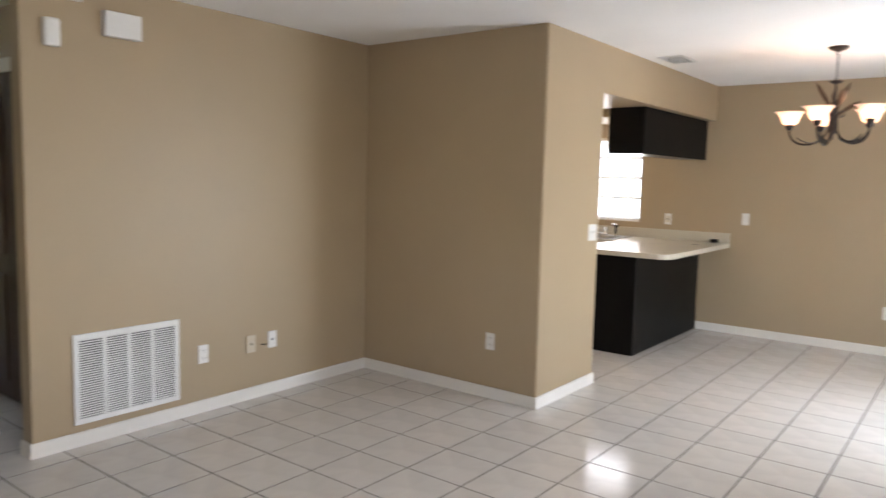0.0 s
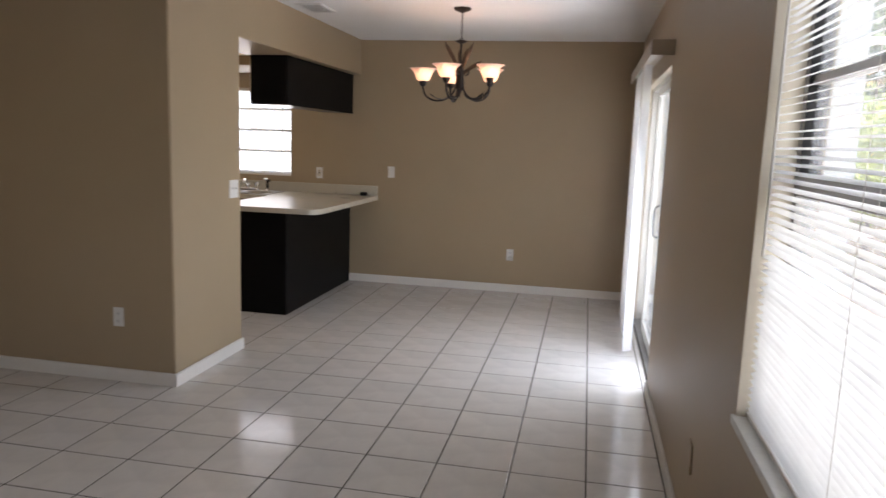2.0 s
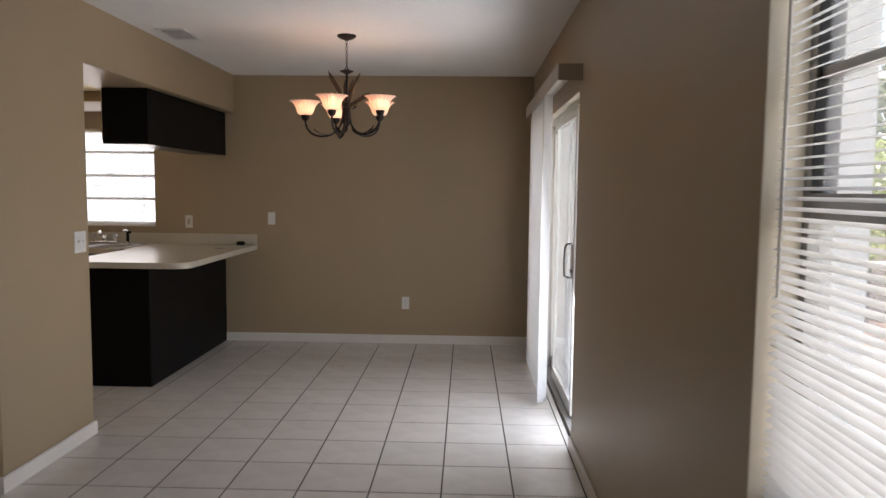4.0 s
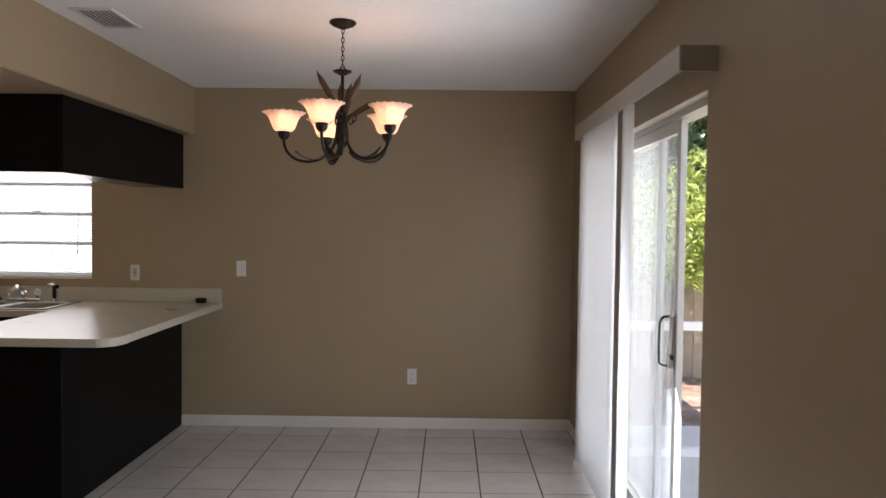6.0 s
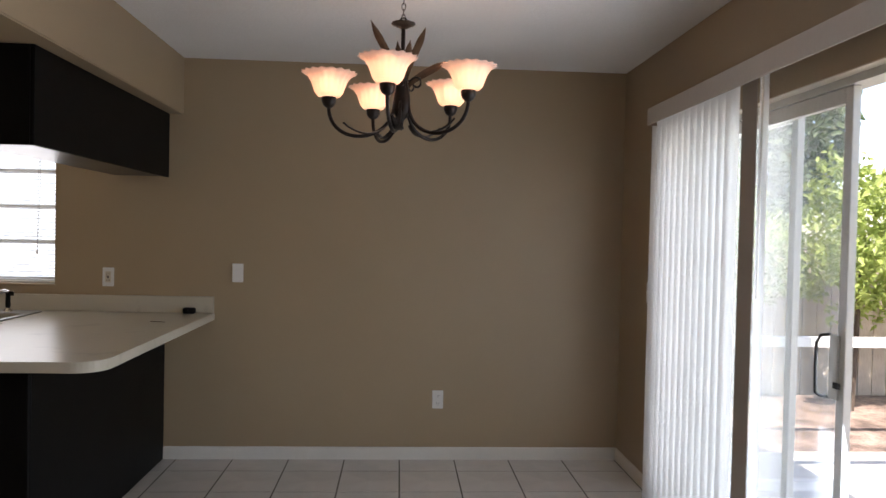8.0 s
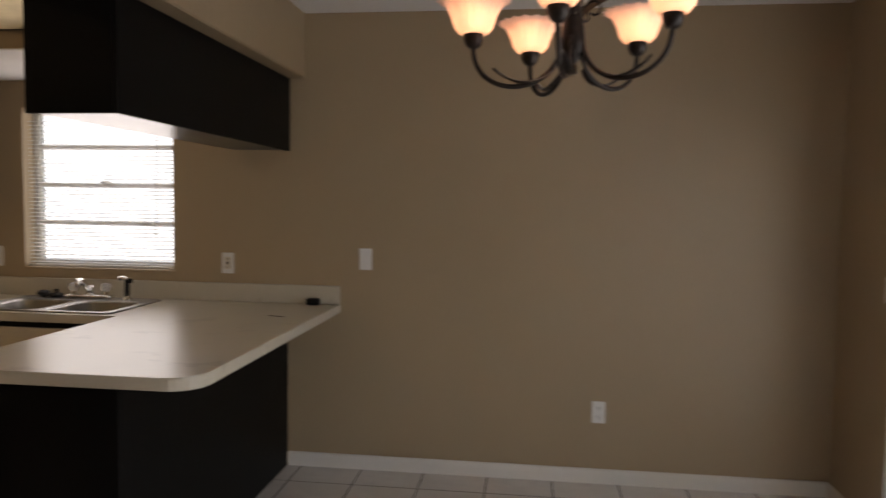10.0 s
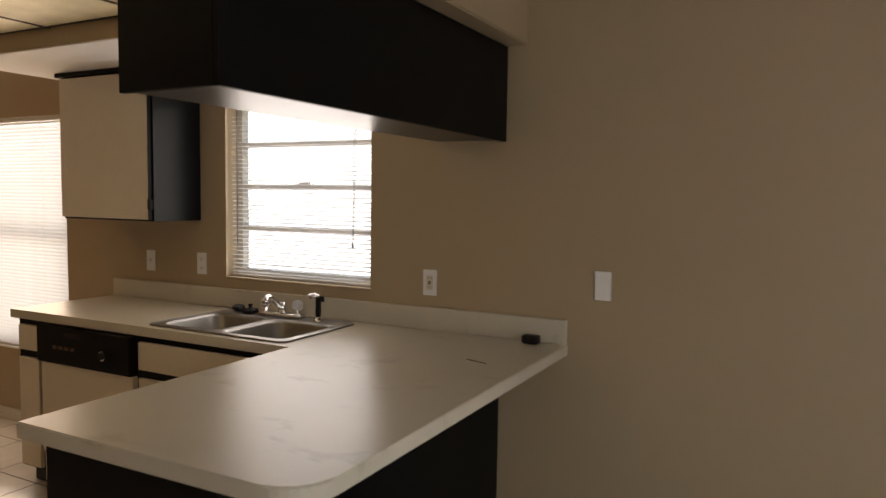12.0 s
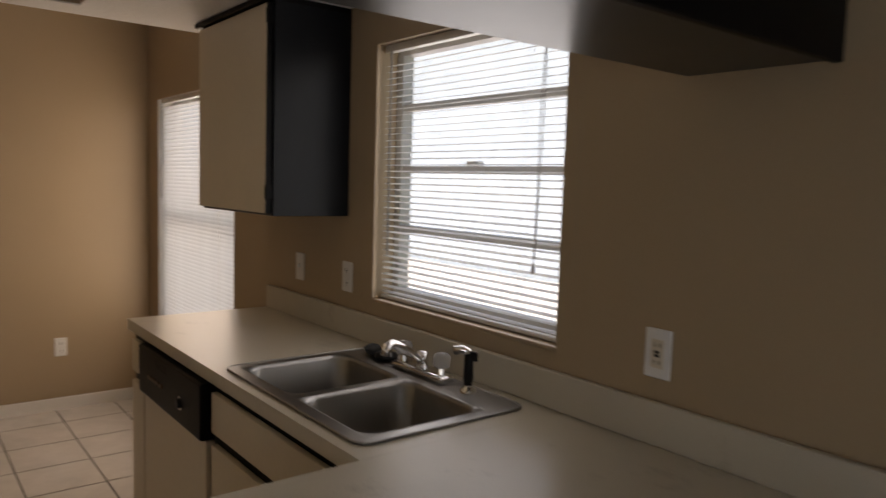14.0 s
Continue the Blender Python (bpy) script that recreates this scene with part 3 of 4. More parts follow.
for bx in (b1, b2):
    bm = bmesh.new()
    x0, x1, y0, y1 = bx
    loft(bm, [(rounded(x0 - 0.002, x1 + 0.002, y0 - 0.002, y1 + 0.002, 0.001), 0.0062), (rounded(x0 + 0.004, x1 - 0.004, y0 + 0.004, y1 - 0.004, 0.05), 0.0058),
              (rounded(x0 + 0.010, x1 - 0.010, y0 + 0.010, y1 - 0.010, 0.055), -0.006), (rounded(x0 + 0.018, x1 - 0.018, y0 + 0.018, y1 - 0.018, 0.06), -0.12),
              (rounded(x0 + 0.024, x1 - 0.024, y0 + 0.024, y1 - 0.024, 0.06), -0.14), (rounded(x0 + 0.04, x1 - 0.04, y0 + 0.04, y1 - 0.04, 0.06), -0.153),
              (rounded(x0 + 0.075, x1 - 0.075, y0 + 0.075, y1 - 0.075, 0.06), -0.158)])
    bmesh.ops.recalc_face_normals(bm, faces=bm.faces)
    if sum(f.normal.z * f.calc_area() for f in bm.faces) < 0:
        bmesh.ops.reverse_faces(bm, faces=bm.faces)
    bowl = part("bowl", bm, STEEL, sink, "", True)
    part("drain", lathe(bmesh.new(), [(0.044, -0.156), (0.04, -0.154), (0.034, -0.157), (0.012, -0.157), (0.0005, -0.156)], 20, ((x0 + x1) / 2, (y0 + y1) / 2, 0)), CHROME, bowl, "", True)

tap = thing("kitchen_faucet", "chrome faucet with clear knobs behind sink", "faucet", (-3.832, -0.118, CZ1 + 0.006))
bm = bmesh.new()
box(bm, -0.125, 0.125, -0.028, 0.028, 0, 0.022, bevel=0.009, segs=3)
part("base_plate", bm, CHROME, tap, "", True)
part("spout", tube(bmesh.new(), [(0, 0, 0.04), (0.004, -0.02, 0.056), (0.012, -0.06, 0.080), (0.02, -0.10, 0.102), (0.025, -0.125, 0.112), (0.028, -0.142, 0.110), (0.03, -0.150, 0.098), (0.03, -0.152, 0.082)],
                   lambda u: 0.0105 + 0.005 * u, 14), CHROME, tap, "", True)
part("spout_collar", rod(bmesh.new(), (0, 0, 0.02), (0, 0, 0.072), 0.019, 0.017, 18), CHROME, tap, "", True)
for sx in (-0.095, 0.095):
    part("stem", rod(bmesh.new(), (sx, 0, 0.02), (sx, 0, 0.04), 0.014, 0.011, 14), CHROME, tap)
    part("knob", lathe(bmesh.new(), [(0.012, 0.04), (0.023, 0.044), (0.026, 0.06), (0.024, 0.078), (0.014, 0.084), (0.001, 0.085)], 20, (sx, 0, 0), 0.002, 8), ACRYLIC, tap, "clear acrylic knob", True)
spray = thing("sink_sprayer", "black hand sprayer with chrome head", "sprayer", (-3.617, -0.118, CZ1 + 0.006))
part("escutcheon", lathe(bmesh.new(), [(0.024, 0), (0.022, 0.008), (0.013, 0.016), (0.012, 0.02)], 18), CHROME, spray, "", True)
part("grip", lathe(bmesh.new(), [(0.011, 0.018), (0.0145, 0.04), (0.013, 0.08), (0.0125, 0.11), (0.001, 0.112)], 14), DARKPLASTIC, spray, "", True)
part("head", tube(bmesh.new(), [(0.004, 0.004, 0.108), (-0.012, -0.012, 0.118), (-0.03, -0.03, 0.114)], 0.0125, 12), CHROME, spray, "", True)
part("trigger", boxes((0.008, 0.03, 0.0, 0.008, 0.09, 0.116), bevel=0.002), DARKPLASTIC, spray)
plug = thing("sink_stopper", "black rubber sink stopper behind the bowl", "stopper", (-4.035, -0.112, CZ1 + 0.006))
part("cup", lathe(bmesh.new(), [(0.001, 0.004), (0.036, 0.004), (0.04, 0.014), (0.034, 0.022), (0.012, 0.026), (0.008, 0.034), (0.013, 0.044), (0.001, 0.047)], 20), DARKPLASTIC, plug, "", True)
rag = thing("scrub_pad", "small dark scrub pad lying behind sink", "scrubber", (-4.108, -0.115, CZ1 + 0.006))
bm = bmesh.new()
bmesh.ops.create_icosphere(bm, subdivisions=3, radius=1.0, matrix=Matrix.LocRotScale((0, 0, 0.02), None, (0.034, 0.026, 0.02)))
for v in bm.verts:
    v.co += Vector((noise.noise(v.co * 60), noise.noise(v.co * 55 + Vector((3, 1, 2))), 0)) * 0.008
part("pad", bm, DARK, rag)
gad = thing("small_black_speaker", "small black rounded gadget on worktop by backsplash", "gadget", (-2.594, -0.060, CZ1))
part("case", boxes((-0.035, 0.035, -0.024, 0.024, 0.0, 0.036), bevel=0.010, segs=3), DARKPLASTIC, gad, "", True)
part("lens", rod(bmesh.new(), (-0.012, -0.0255, 0.02), (-0.012, -0.0285, 0.02), 0.012, n=16), DARKPLASTIC, gad)

# hanging cabinet over the bar
hung = thing("hanging_cabinet", "long black cabinet hung over bar counter", "cabinet", (-2.911, -0.80, 1.716))
part("back_panel", boxes((0.151, 0.169, -0.807, 0.798, 0.0, 0.384), bevel=0.002), BLACK, hung)
part("end_panel", boxes((-0.15, 0.1505, -0.807, -0.789, 0.0, 0.384), bevel=0.002), BLACK, hung)
part("body", boxes((-0.15, 0.1505, -0.7885, 0.798, 0.02, 0.384)), BLACK, hung)
part("bottom", boxes((-0.15, 0.1505, -0.7885, 0.798, 0.006, 0.0195)), GLOSSBLACK, hung, "glossy black underside")
for k in range(4):
    y0 = -0.785 + k * 0.395
    part("door", boxes((-0.17, -0.1505, y0 + 0.004, y0 + 0.388, 0.03, 0.365), bevel=0.002), CREAM, hung, "cream laminate door")

# wall cabinet left of the window
wc = thing("wall_cabinet", "cream door wall cabinet with black sides", "cabinet", (-4.81, 0, 1.343))
part("body", boxes((-0.345, 0.335, -0.305, -0.001, 0.0, 0.758), bevel=0.002), SIDEBLACK, wc, "black stained carcass")
part("door", boxes((-0.338, 0.322, -0.327, -0.3055, 0.010, 0.728), bevel=0.002), CREAM, wc, "cream laminate door")
part("edge_band", boxes((0.3225, 0.3255, -0.328, -0.3055, 0.010, 0.728)), BLACK, wc)
part("crown", boxes((-0.362, 0.337, -0.337, -0.001, 0.736, 0.7575), bevel=0.004), BLACK, wc, "black crown strip")
for z in (0.06, 0.66):
    part("hinge", boxes((0.318, 0.334, -0.331, -0.3055, z, z + 0.05), bevel=0.002), BLACK, wc, "small dark hinge")

stick = thing("thin_stick", "thin brown wooden stick lying on worktop", "stick", (-2.646, -0.468, CZ1))
part("shaft", rod(bmesh.new(), (-0.042, 0.012, 0.0018), (0.042, -0.012, 0.0018), 0.0018, 0.0014, 8), DOORWOOD, stick)

# ---- windows ----
def slat_mesh(name, length, depth=0.025, crown=0.0022):
    """A curved slat along x."""
    bm = bmesh.new()
    rows = []
    for k in range(4):
        u = k / 3 - 0.5
        z = crown * (1 - (2 * u) ** 2)
        rows.append([bm.verts.new((x, u * depth, z)) for x in (-length / 2, length / 2)])
    for a, b in zip(rows, rows[1:]):
        bm.faces.new((a[0], a[1], b[1], b[0]))
    return mesh_of(name, bm, SLAT, True)


def mini_blind(name, label, width, z0, z1, place, tilt, pitch=0.0205, wand=True, raise_to=0.0, cords=(-0.3, 0.3)):
    """A mini blind hanging in local x-z, the room towards -y."""
    ob = thing(name, label, "blind", (0, 0, 0))
    ob.matrix_world = place
    part("head_rail", boxes((-width / 2, width / 2, -0.014, 0.014, z1 - 0.026, z1), bevel=0.002), TRIM, ob)
    part("bottom_rail", boxes((-width / 2, width / 2, -0.012, 0.012, z0, z0 + 0.012), bevel=0.003), TRIM, ob)
    me = slat_mesh("slat", width - 0.01)
    n = int((z1 - 0.035 - (z0 + 0.02)) / pitch)
    for k in range(n):
        s = part("slat", me, SLAT, ob)
        s.matrix_local = pose(0, 0, z0 + 0.024 + pitch * k, tilt + random.uniform(-1.5, 1.5), random.uniform(-0.12, 0.12), 0)
    for c in cords:
        for dy in (-0.0125, 0.0125):
            part("ladder_cord", rod(bmesh.new(), (c * width, dy, z0), (c * width, dy, z1 - 0.02), 0.0007, n=5), TRIM, ob)
    return ob


# window in the right wall; far end seen, unseen near end added to admit light
WM = (WY0 + WY1) / 2
WW = WY1 - WY0


win = thing("window_1", "aluminium single hung window with stone sill", "window", (RX, WM, WZ0), kind="structure")
fx = 0.085   # glazing plane inside the reveal


def wbox(*rows, bevel=0.0):
    return boxes(*rows, bevel=bevel)


hw, hh = WW / 2, WZ1 - WZ0
part("window_sill", wbox((-0.010, 0.10, -hw - 0.012, hw + 0.012, -0.020, 0.005), bevel=0.002), STUCCO, win, "grey stone sill")
fr = part("window_frame", wbox((fx, fx + 0.05, -hw, -hw + 0.03, 0.001, hh), (fx, fx + 0.05, hw - 0.03, hw, 0.001, hh), (fx, fx + 0.05, -hw + 0.03, hw - 0.03, 0.001, 0.03),
                               (fx, fx + 0.05, -hw + 0.03, hw - 0.03, hh - 0.03, hh)), GREYALU, win, "dark aluminium frame")
part("meeting_rail", wbox((fx + 0.001, fx + 0.045, -hw + 0.03, hw - 0.03, hh / 2 - 0.03, hh / 2 + 0.02)), GREYALU, win)
part("muntin", wbox((fx + 0.01, fx + 0.035, -hw + 0.03, hw - 0.03, hh * 0.69, hh * 0.69 + 0.022)), GREYALU, win)
# near-black strip laid over the upper half of the far jamb
part("jamb_strip", wbox((fx, fx + 0.05, hw - 0.035, hw - 0.0305, hh / 2 + 0.02, hh - 0.03)), DARKPLASTIC, win, "dark strip on upper far jamb")
part("sash_latch", boxes((fx - 0.02, fx + 0.0005, 0.18, 0.25, hh / 2 + 0.005, hh / 2 + 0.025), bevel=0.003), DARKPLASTIC, win)
for z0, z1 in ((0.03, hh / 2 - 0.03), (hh / 2 + 0.02, hh * 0.69), (hh * 0.69 + 0.022, hh - 0.03)):
    p = part("pane", wbox((fx + 0.02, fx + 0.024, -hw + 0.03, hw - 0.03, z0, z1)), HAZE, win)
    p.visible_shadow = False
b1 = mini_blind("window_blind", "white mini blind with tilted slats in window", WW - 0.02, 0.012, hh - 0.004, pose(RX + 0.035, WM, WZ0, 0, 0, -90), 15, 0.0197)
part("tilt_wand", rod(bmesh.new(), (-hw + 0.07, -0.022, hh - 0.03), (-hw + 0.075, -0.024, hh - 0.82), 0.004, n=8), TRIM, b1)

def reveal(parent, x0, x1, z0, z1, depth, mat, swap=False, top=True):
    """Painted liner of an opening's sides and head, in the parent's axes."""
    rows = [(x0, x0 + 0.004, 0.001, depth, z0, z1), (x1 - 0.004, x1, 0.001, depth, z0, z1)] + ([(x0 + 0.004, x1 - 0.004, 0.001, depth, z1 - 0.004, z1)] if top else [])
    for a, b, c, d, e, f in rows:
        part("reveal_liner", boxes((c, d, a, b, e, f) if swap else (a, b, c, d, e, f)), mat, parent, "pale painted reveal")


reveal(win, -hw, hw, 0.006, hh, 0.084, CREAM, True)

# kitchen window
KWID, KHT, KMX = KW[1] - KW[0], KW[3] - KW[2], (KW[0] + KW[1]) / 2
kwin = thing("window_2", "white awning window over kitchen sink", "window", (KMX, 0, KW[2]), kind="structure")
h = KWID / 2
part("window_sill", wbox((-h, h, -0.004, 0.085, -0.002, 0.010), bevel=0.002), PAINT, kwin)
part("window_frame", wbox((-h, -h + 0.035, 0.09, 0.135, 0.011, KHT), (h - 0.035, h, 0.09, 0.135, 0.011, KHT), (-h + 0.035, h - 0.035, 0.09, 0.135, 0.011, 0.045), (-h + 0.035, h - 0.035, 0.09, 0.135, KHT - 0.035, KHT)), ALU, kwin)
for k, z in enumerate((0.263, 0.474, 0.691)):
    part("bar", wbox((-h + 0.036, h - 0.036, 0.095, 0.125, z - 0.012, z + 0.012)), ALU, kwin)
zz = [0.045, 0.251, 0.275, 0.462, 0.486, 0.679, 0.703, KHT - 0.035]
for k in range(4):
    p = part("pane", wbox((-h + 0.036, h - 0.036, 0.108, 0.112, zz[2 * k], zz[2 * k + 1])), GLASS, kwin)
    p.visible_shadow = False
part("latch", boxes((-0.03, 0.03, 0.07, 0.094, 0.486, 0.501), bevel=0.003), ALU, kwin)
reveal(kwin, -h, h, 0.011, KHT, 0.089, PAINT)
b2 = mini_blind("window_blind", "white mini blind in kitchen window", KWID - 0.02, 0.012, KHT - 0.003, pose(KMX, 0.045, KW[2], 0, 0, 0), 9, 0.0215)
part("tilt_wand", rod(bmesh.new(), (-h + 0.06, -0.022, KHT - 0.03), (-h + 0.064, -0.024, 0.17), 0.0035, n=8), GREYALU, b2, "clear grey tilt wand")
for dx in (0.0, 0.014):
    part("pull_cord", tube(bmesh.new(), [(h - 0.105, -0.02, KHT - 0.03), (h - 0.118 + dx, -0.021, 0.62), (h - 0.116 + 0.4 * dx, -0.022, 0.42), (h - 0.12 + 0.3 * dx, -0.022, 0.215 + dx)], 0.0015, 6), GREYALU, b2, "grey pull cord")
part("cord_tassel", lathe(bmesh.new(), [(0.002, 0.03), (0.005, 0.022), (0.0065, 0.0), (0.001, -0.002)], 10, (h - 0.12, -0.022, 0.19)), GREYALU, b2)

# nook window
EWID, EHT, EMX = EW[1] - EW[0], EW[3] - EW[2], (EW[0] + EW[1]) / 2
ewin = thing("window_3", "white nook window with closed blind", "window", (EMX, 0, EW[2]), kind="structure")
h = EWID / 2
part("window_sill", wbox((-h, h, -0.004, 0.085, -0.002, 0.010), bevel=0.002), TRIM, ewin)
part("window_frame", wbox((-h, -h + 0.035, 0.09, 0.135, 0.011, EHT), (h - 0.035, h, 0.09, 0.135, 0.011, EHT), (-h + 0.035, h - 0.035, 0.09, 0.135, 0.011, 0.045), (-h + 0.035, h - 0.035, 0.09, 0.135, EHT - 0.035, EHT)), ALU, ewin)
part("meeting_rail", wbox((-h + 0.036, h - 0.036, 0.095, 0.125, EHT / 2 - 0.02, EHT / 2 + 0.02)), ALU, ewin)
for z0, z1 in ((0.045, EHT / 2 - 0.02), (EHT / 2 + 0.02, EHT - 0.035)):
    p = part("pane", wbox((-h + 0.036, h - 0.036, 0.108, 0.112, z0, z1)), GLASS, ewin)
    p.visible_shadow = False
reveal(ewin, -h, h, 0.011, EHT, 0.089, TRIM)
b3 = mini_blind("window_blind", "closed white mini blind in nook window", EWID - 0.02, 0.012, EHT - 0.003, pose(EMX, 0.03, EW[2], 0, 0, 0), 62, 0.0225)
part("tilt_wand", rod(bmesh.new(), (-h + 0.05, -0.022, EHT - 0.03), (-h + 0.054, -0.024, 0.86), 0.0035, n=8), GREYALU, b3, "clear grey tilt wand")

# ---- sliding glass door ----
DW2 = DY1 - DY0
door = thing("door_1", "aluminium sliding glass door standing partly open", "sliding door", (RX, DY0, 0), kind="structure")
part("door_frame", boxes((0.05, 0.14, 0.0, 0.03, 0.02, DZ1 - 0.03), (0.05, 0.14, DW2 - 0.03, DW2, 0.02, DZ1 - 0.03), (0.05, 0.14, 0, DW2, DZ1 - 0.03, DZ1)), ALU, door)
part("track", boxes((0.03, 0.14, 0, DW2, 0.0, 0.02), (0.075, 0.080, 0, DW2, 0.02, 0.032), (0.110, 0.115, 0, DW2, 0.02, 0.032)), GREYALU, door, "dark floor track")


def door_panel(y0, y1, x, name, label, mat):
    fr = part(name, boxes((x, x + 0.028, y0, y0 + 0.042, 0.034, DZ1 - 0.032), (x, x + 0.028, y1 - 0.042, y1, 0.034, DZ1 - 0.032), (x, x + 0.028, y0 + 0.042, y1 - 0.042, 0.034, 0.11),
                          (x, x + 0.028, y0 + 0.042, y1 - 0.042, DZ1 - 0.085, DZ1 - 0.032), bevel=0.002), ALU, door, label)
    g = part("pane", boxes((x + 0.012, x + 0.016, y0 + 0.042, y1 - 0.042, 0.11, DZ1 - 0.085)), mat, fr)
    g.visible_shadow = False
    return fr


reveal(door, 0.0, DW2, 0.021, DZ1, 0.049, CREAM, True)
slide = door_panel(0.475, 1.44, 0.062, "sliding_panel", "sliding panel with black pull handle", HAZE)
door_panel(0.86, DW2 - 0.031, 0.098, "fixed_panel", "fixed glass panel", HAZE)
part("pull_handle", tube(bmesh.new(), [(0.06, 0.555, 0.885), (0.03, 0.56, 0.89), (0.018, 0.562, 0.90), (0.016, 0.563, 0.98), (0.018, 0.562, 1.07), (0.03, 0.56, 1.095), (0.06, 0.555, 1.10)], 0.0055, 10), DARKPLASTIC, slide, "black bow handle", True)
part("lock_plate", boxes((0.052, 0.0615, 0.500, 0.545, 0.885, 1.10), bevel=0.002), ALU, slide)
part("latch", boxes((0.045, 0.0525, 0.480, 0.510, 0.925, 0.945)), DARKPLASTIC, slide)

val = thing("blind_valance", "pale taupe valance over the sliding door", "valance", (RX, -1.766, 1.995))
part("front", boxes((-0.13, -0.124, -0.987, 0.987, 0.0, 0.086), bevel=0.0015), VALANCE, val)
for y in (-0.987, 0.981):
    part("return", boxes((-0.124, -0.001, y, y + 0.006, 0.0, 0.085)), RETURN, val, "taupe end return")
part("top", boxes((-0.124, -0.001, -0.98, 0.98, 0.079, 0.084)), VALANCE, val)
part("head_rail", boxes((-0.10, -0.065, -0.97, 0.97, 0.045, 0.078)), ALU, val)

vb = thing("vertical_blind", "white vinyl vertical blind drawn to one side", "blind", (RX - 0.08, -1.0, 0.0))
bm = bmesh.new()
rows = []
for k in range(5):
    u = k / 4 - 0.5
    rows.append([bm.verts.new((0.009 * (1 - (2 * u) ** 2), u * 0.089, z)) for z in (0.03, 2.035)])
for a, b in zip(rows, rows[1:]):
    bm.faces.new((a[0], b[0], b[1], a[1]))
vane = mesh_of("vane", bm, VANE, True)
for k in range(13):
    v = part("vane", vane, VANE, vb)
    v.matrix_local = pose(0, 0.22 - 0.071 * k, 0, 0, 0, 10 + random.uniform(-1, 1))
# vane turned from the light, its shade given by the taupe colour
back = part("turned_vane", boxes((-0.001, 0.001, -0.052, 0.052, 0.03, 2.035)), VANE_UNLIT, vb, "turned white vane, unlit side coloured taupe")
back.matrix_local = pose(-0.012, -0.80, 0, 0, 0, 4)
v = part("vane", vane, VANE, vb)
v.matrix_local = pose(0.0, -0.885, 0, 0, 0, -48)
part("wand", rod(bmesh.new(), (-0.03, -0.93, 2.03), (-0.034, -0.935, 1.2), 0.004, n=8), TRIM, vb)

# ---- chandelier ----
CHX, CHY = -1.343, -1.70
ch = thing("chandelier", "lit five arm bronze chandelier with scalloped glass shades", "chandelier", (CHX, CHY, 0.0342))
ch.scale = (0.98, 0.98, 0.986)
part("canopy", lathe(bmesh.new(), [(0.001, 2.4395), (0.064, 2.4395), (0.066, 2.432), (0.052, 2.420), (0.022, 2.408), (0.010, 2.404), (0.001, 2.402)], 28), BRONZE, ch, "", True)


def link_mesh():
    bm = bmesh.new()
    pts = [(0.0075 * math.cos(a), 0, 0.014 * math.sin(a)) for a in [2 * math.pi * i / 12 for i in range(13)]]
    return mesh_of("chain_link", tube(bm, pts, 0.0018, 6), BRONZE, True)


lk = link_mesh()
for k in range(9):
    o = part("chain_link", lk, BRONZE, ch)
    o.matrix_local = pose(0, 0, 2.395 - 0.0215 * k, 0, 0, 90 * (k % 2))
part("loop", tube(bmesh.new(), [(0.016 * math.cos(a), 0, 2.205 + 0.018 * math.sin(a)) for a in [math.pi * i / 10 for i in range(11)]], 0.0028, 8), BRONZE, ch, "", True)
part("top_cap", lathe(bmesh.new(), [(0.001, 2.212), (0.014, 2.210), (0.046, 2.203), (0.047, 2.199), (0.022, 2.186), (0.009, 2.18), (0.001, 2.179)], 24), BRONZE, ch, "", True)
part("stem", lathe(bmesh.new(), [(0.001, 2.18), (0.008, 2.18), (0.008, 2.02), (0.016, 2.005), (0.020, 1.98), (0.028, 1.95), (0.034, 1.90), (0.033, 1.86), (0.024, 1.845), (0.010, 1.83), (0.004, 1.80), (0.001, 1.79)], 20), BRONZE, ch, "", True)


def bezier(p, n=18):
    p = [Vector(q) for q in p]
    out = []
    for i in range(n + 1):
        t = i / n
        out.append((1 - t) ** 3 * p[0] + 3 * t * (1 - t) ** 2 * p[1] + 3 * t * t * (1 - t) * p[2] + t ** 3 * p[3])
    return out


def blade(bm, pts, width, thick=0.003):
    """A leaf blade along points, ridged down the middle."""
    n = len(pts)
    rows = []
    for i, p in enumerate(pts):
        t = i / (n - 1)
        d = (pts[min(i + 1, n - 1)] - pts[max(i - 1, 0)]).normalized()
        s = d.cross(Vector((0, 0, 1)))
        if s.length < 0.05:
            s = Vector((0, 1, 0))
        s.normalize()
        nrm = s.cross(d).normalized()
        w = width * (0.25 + 0.75 * math.sin(math.pi * min(1, t * 0.85 + 0.12))) * (1 if t < 0.97 else 0.1)
        rows.append([bm.verts.new(q) for q in (p - s * w, p + nrm * thick * 1.6, p + s * w, p - nrm * thick)])
    for a, b in zip(rows, rows[1:]):
        for k in range(4):
            bm.faces.new((a[k], a[(k + 1) % 4], b[(k + 1) % 4], b[k]))
    return bm


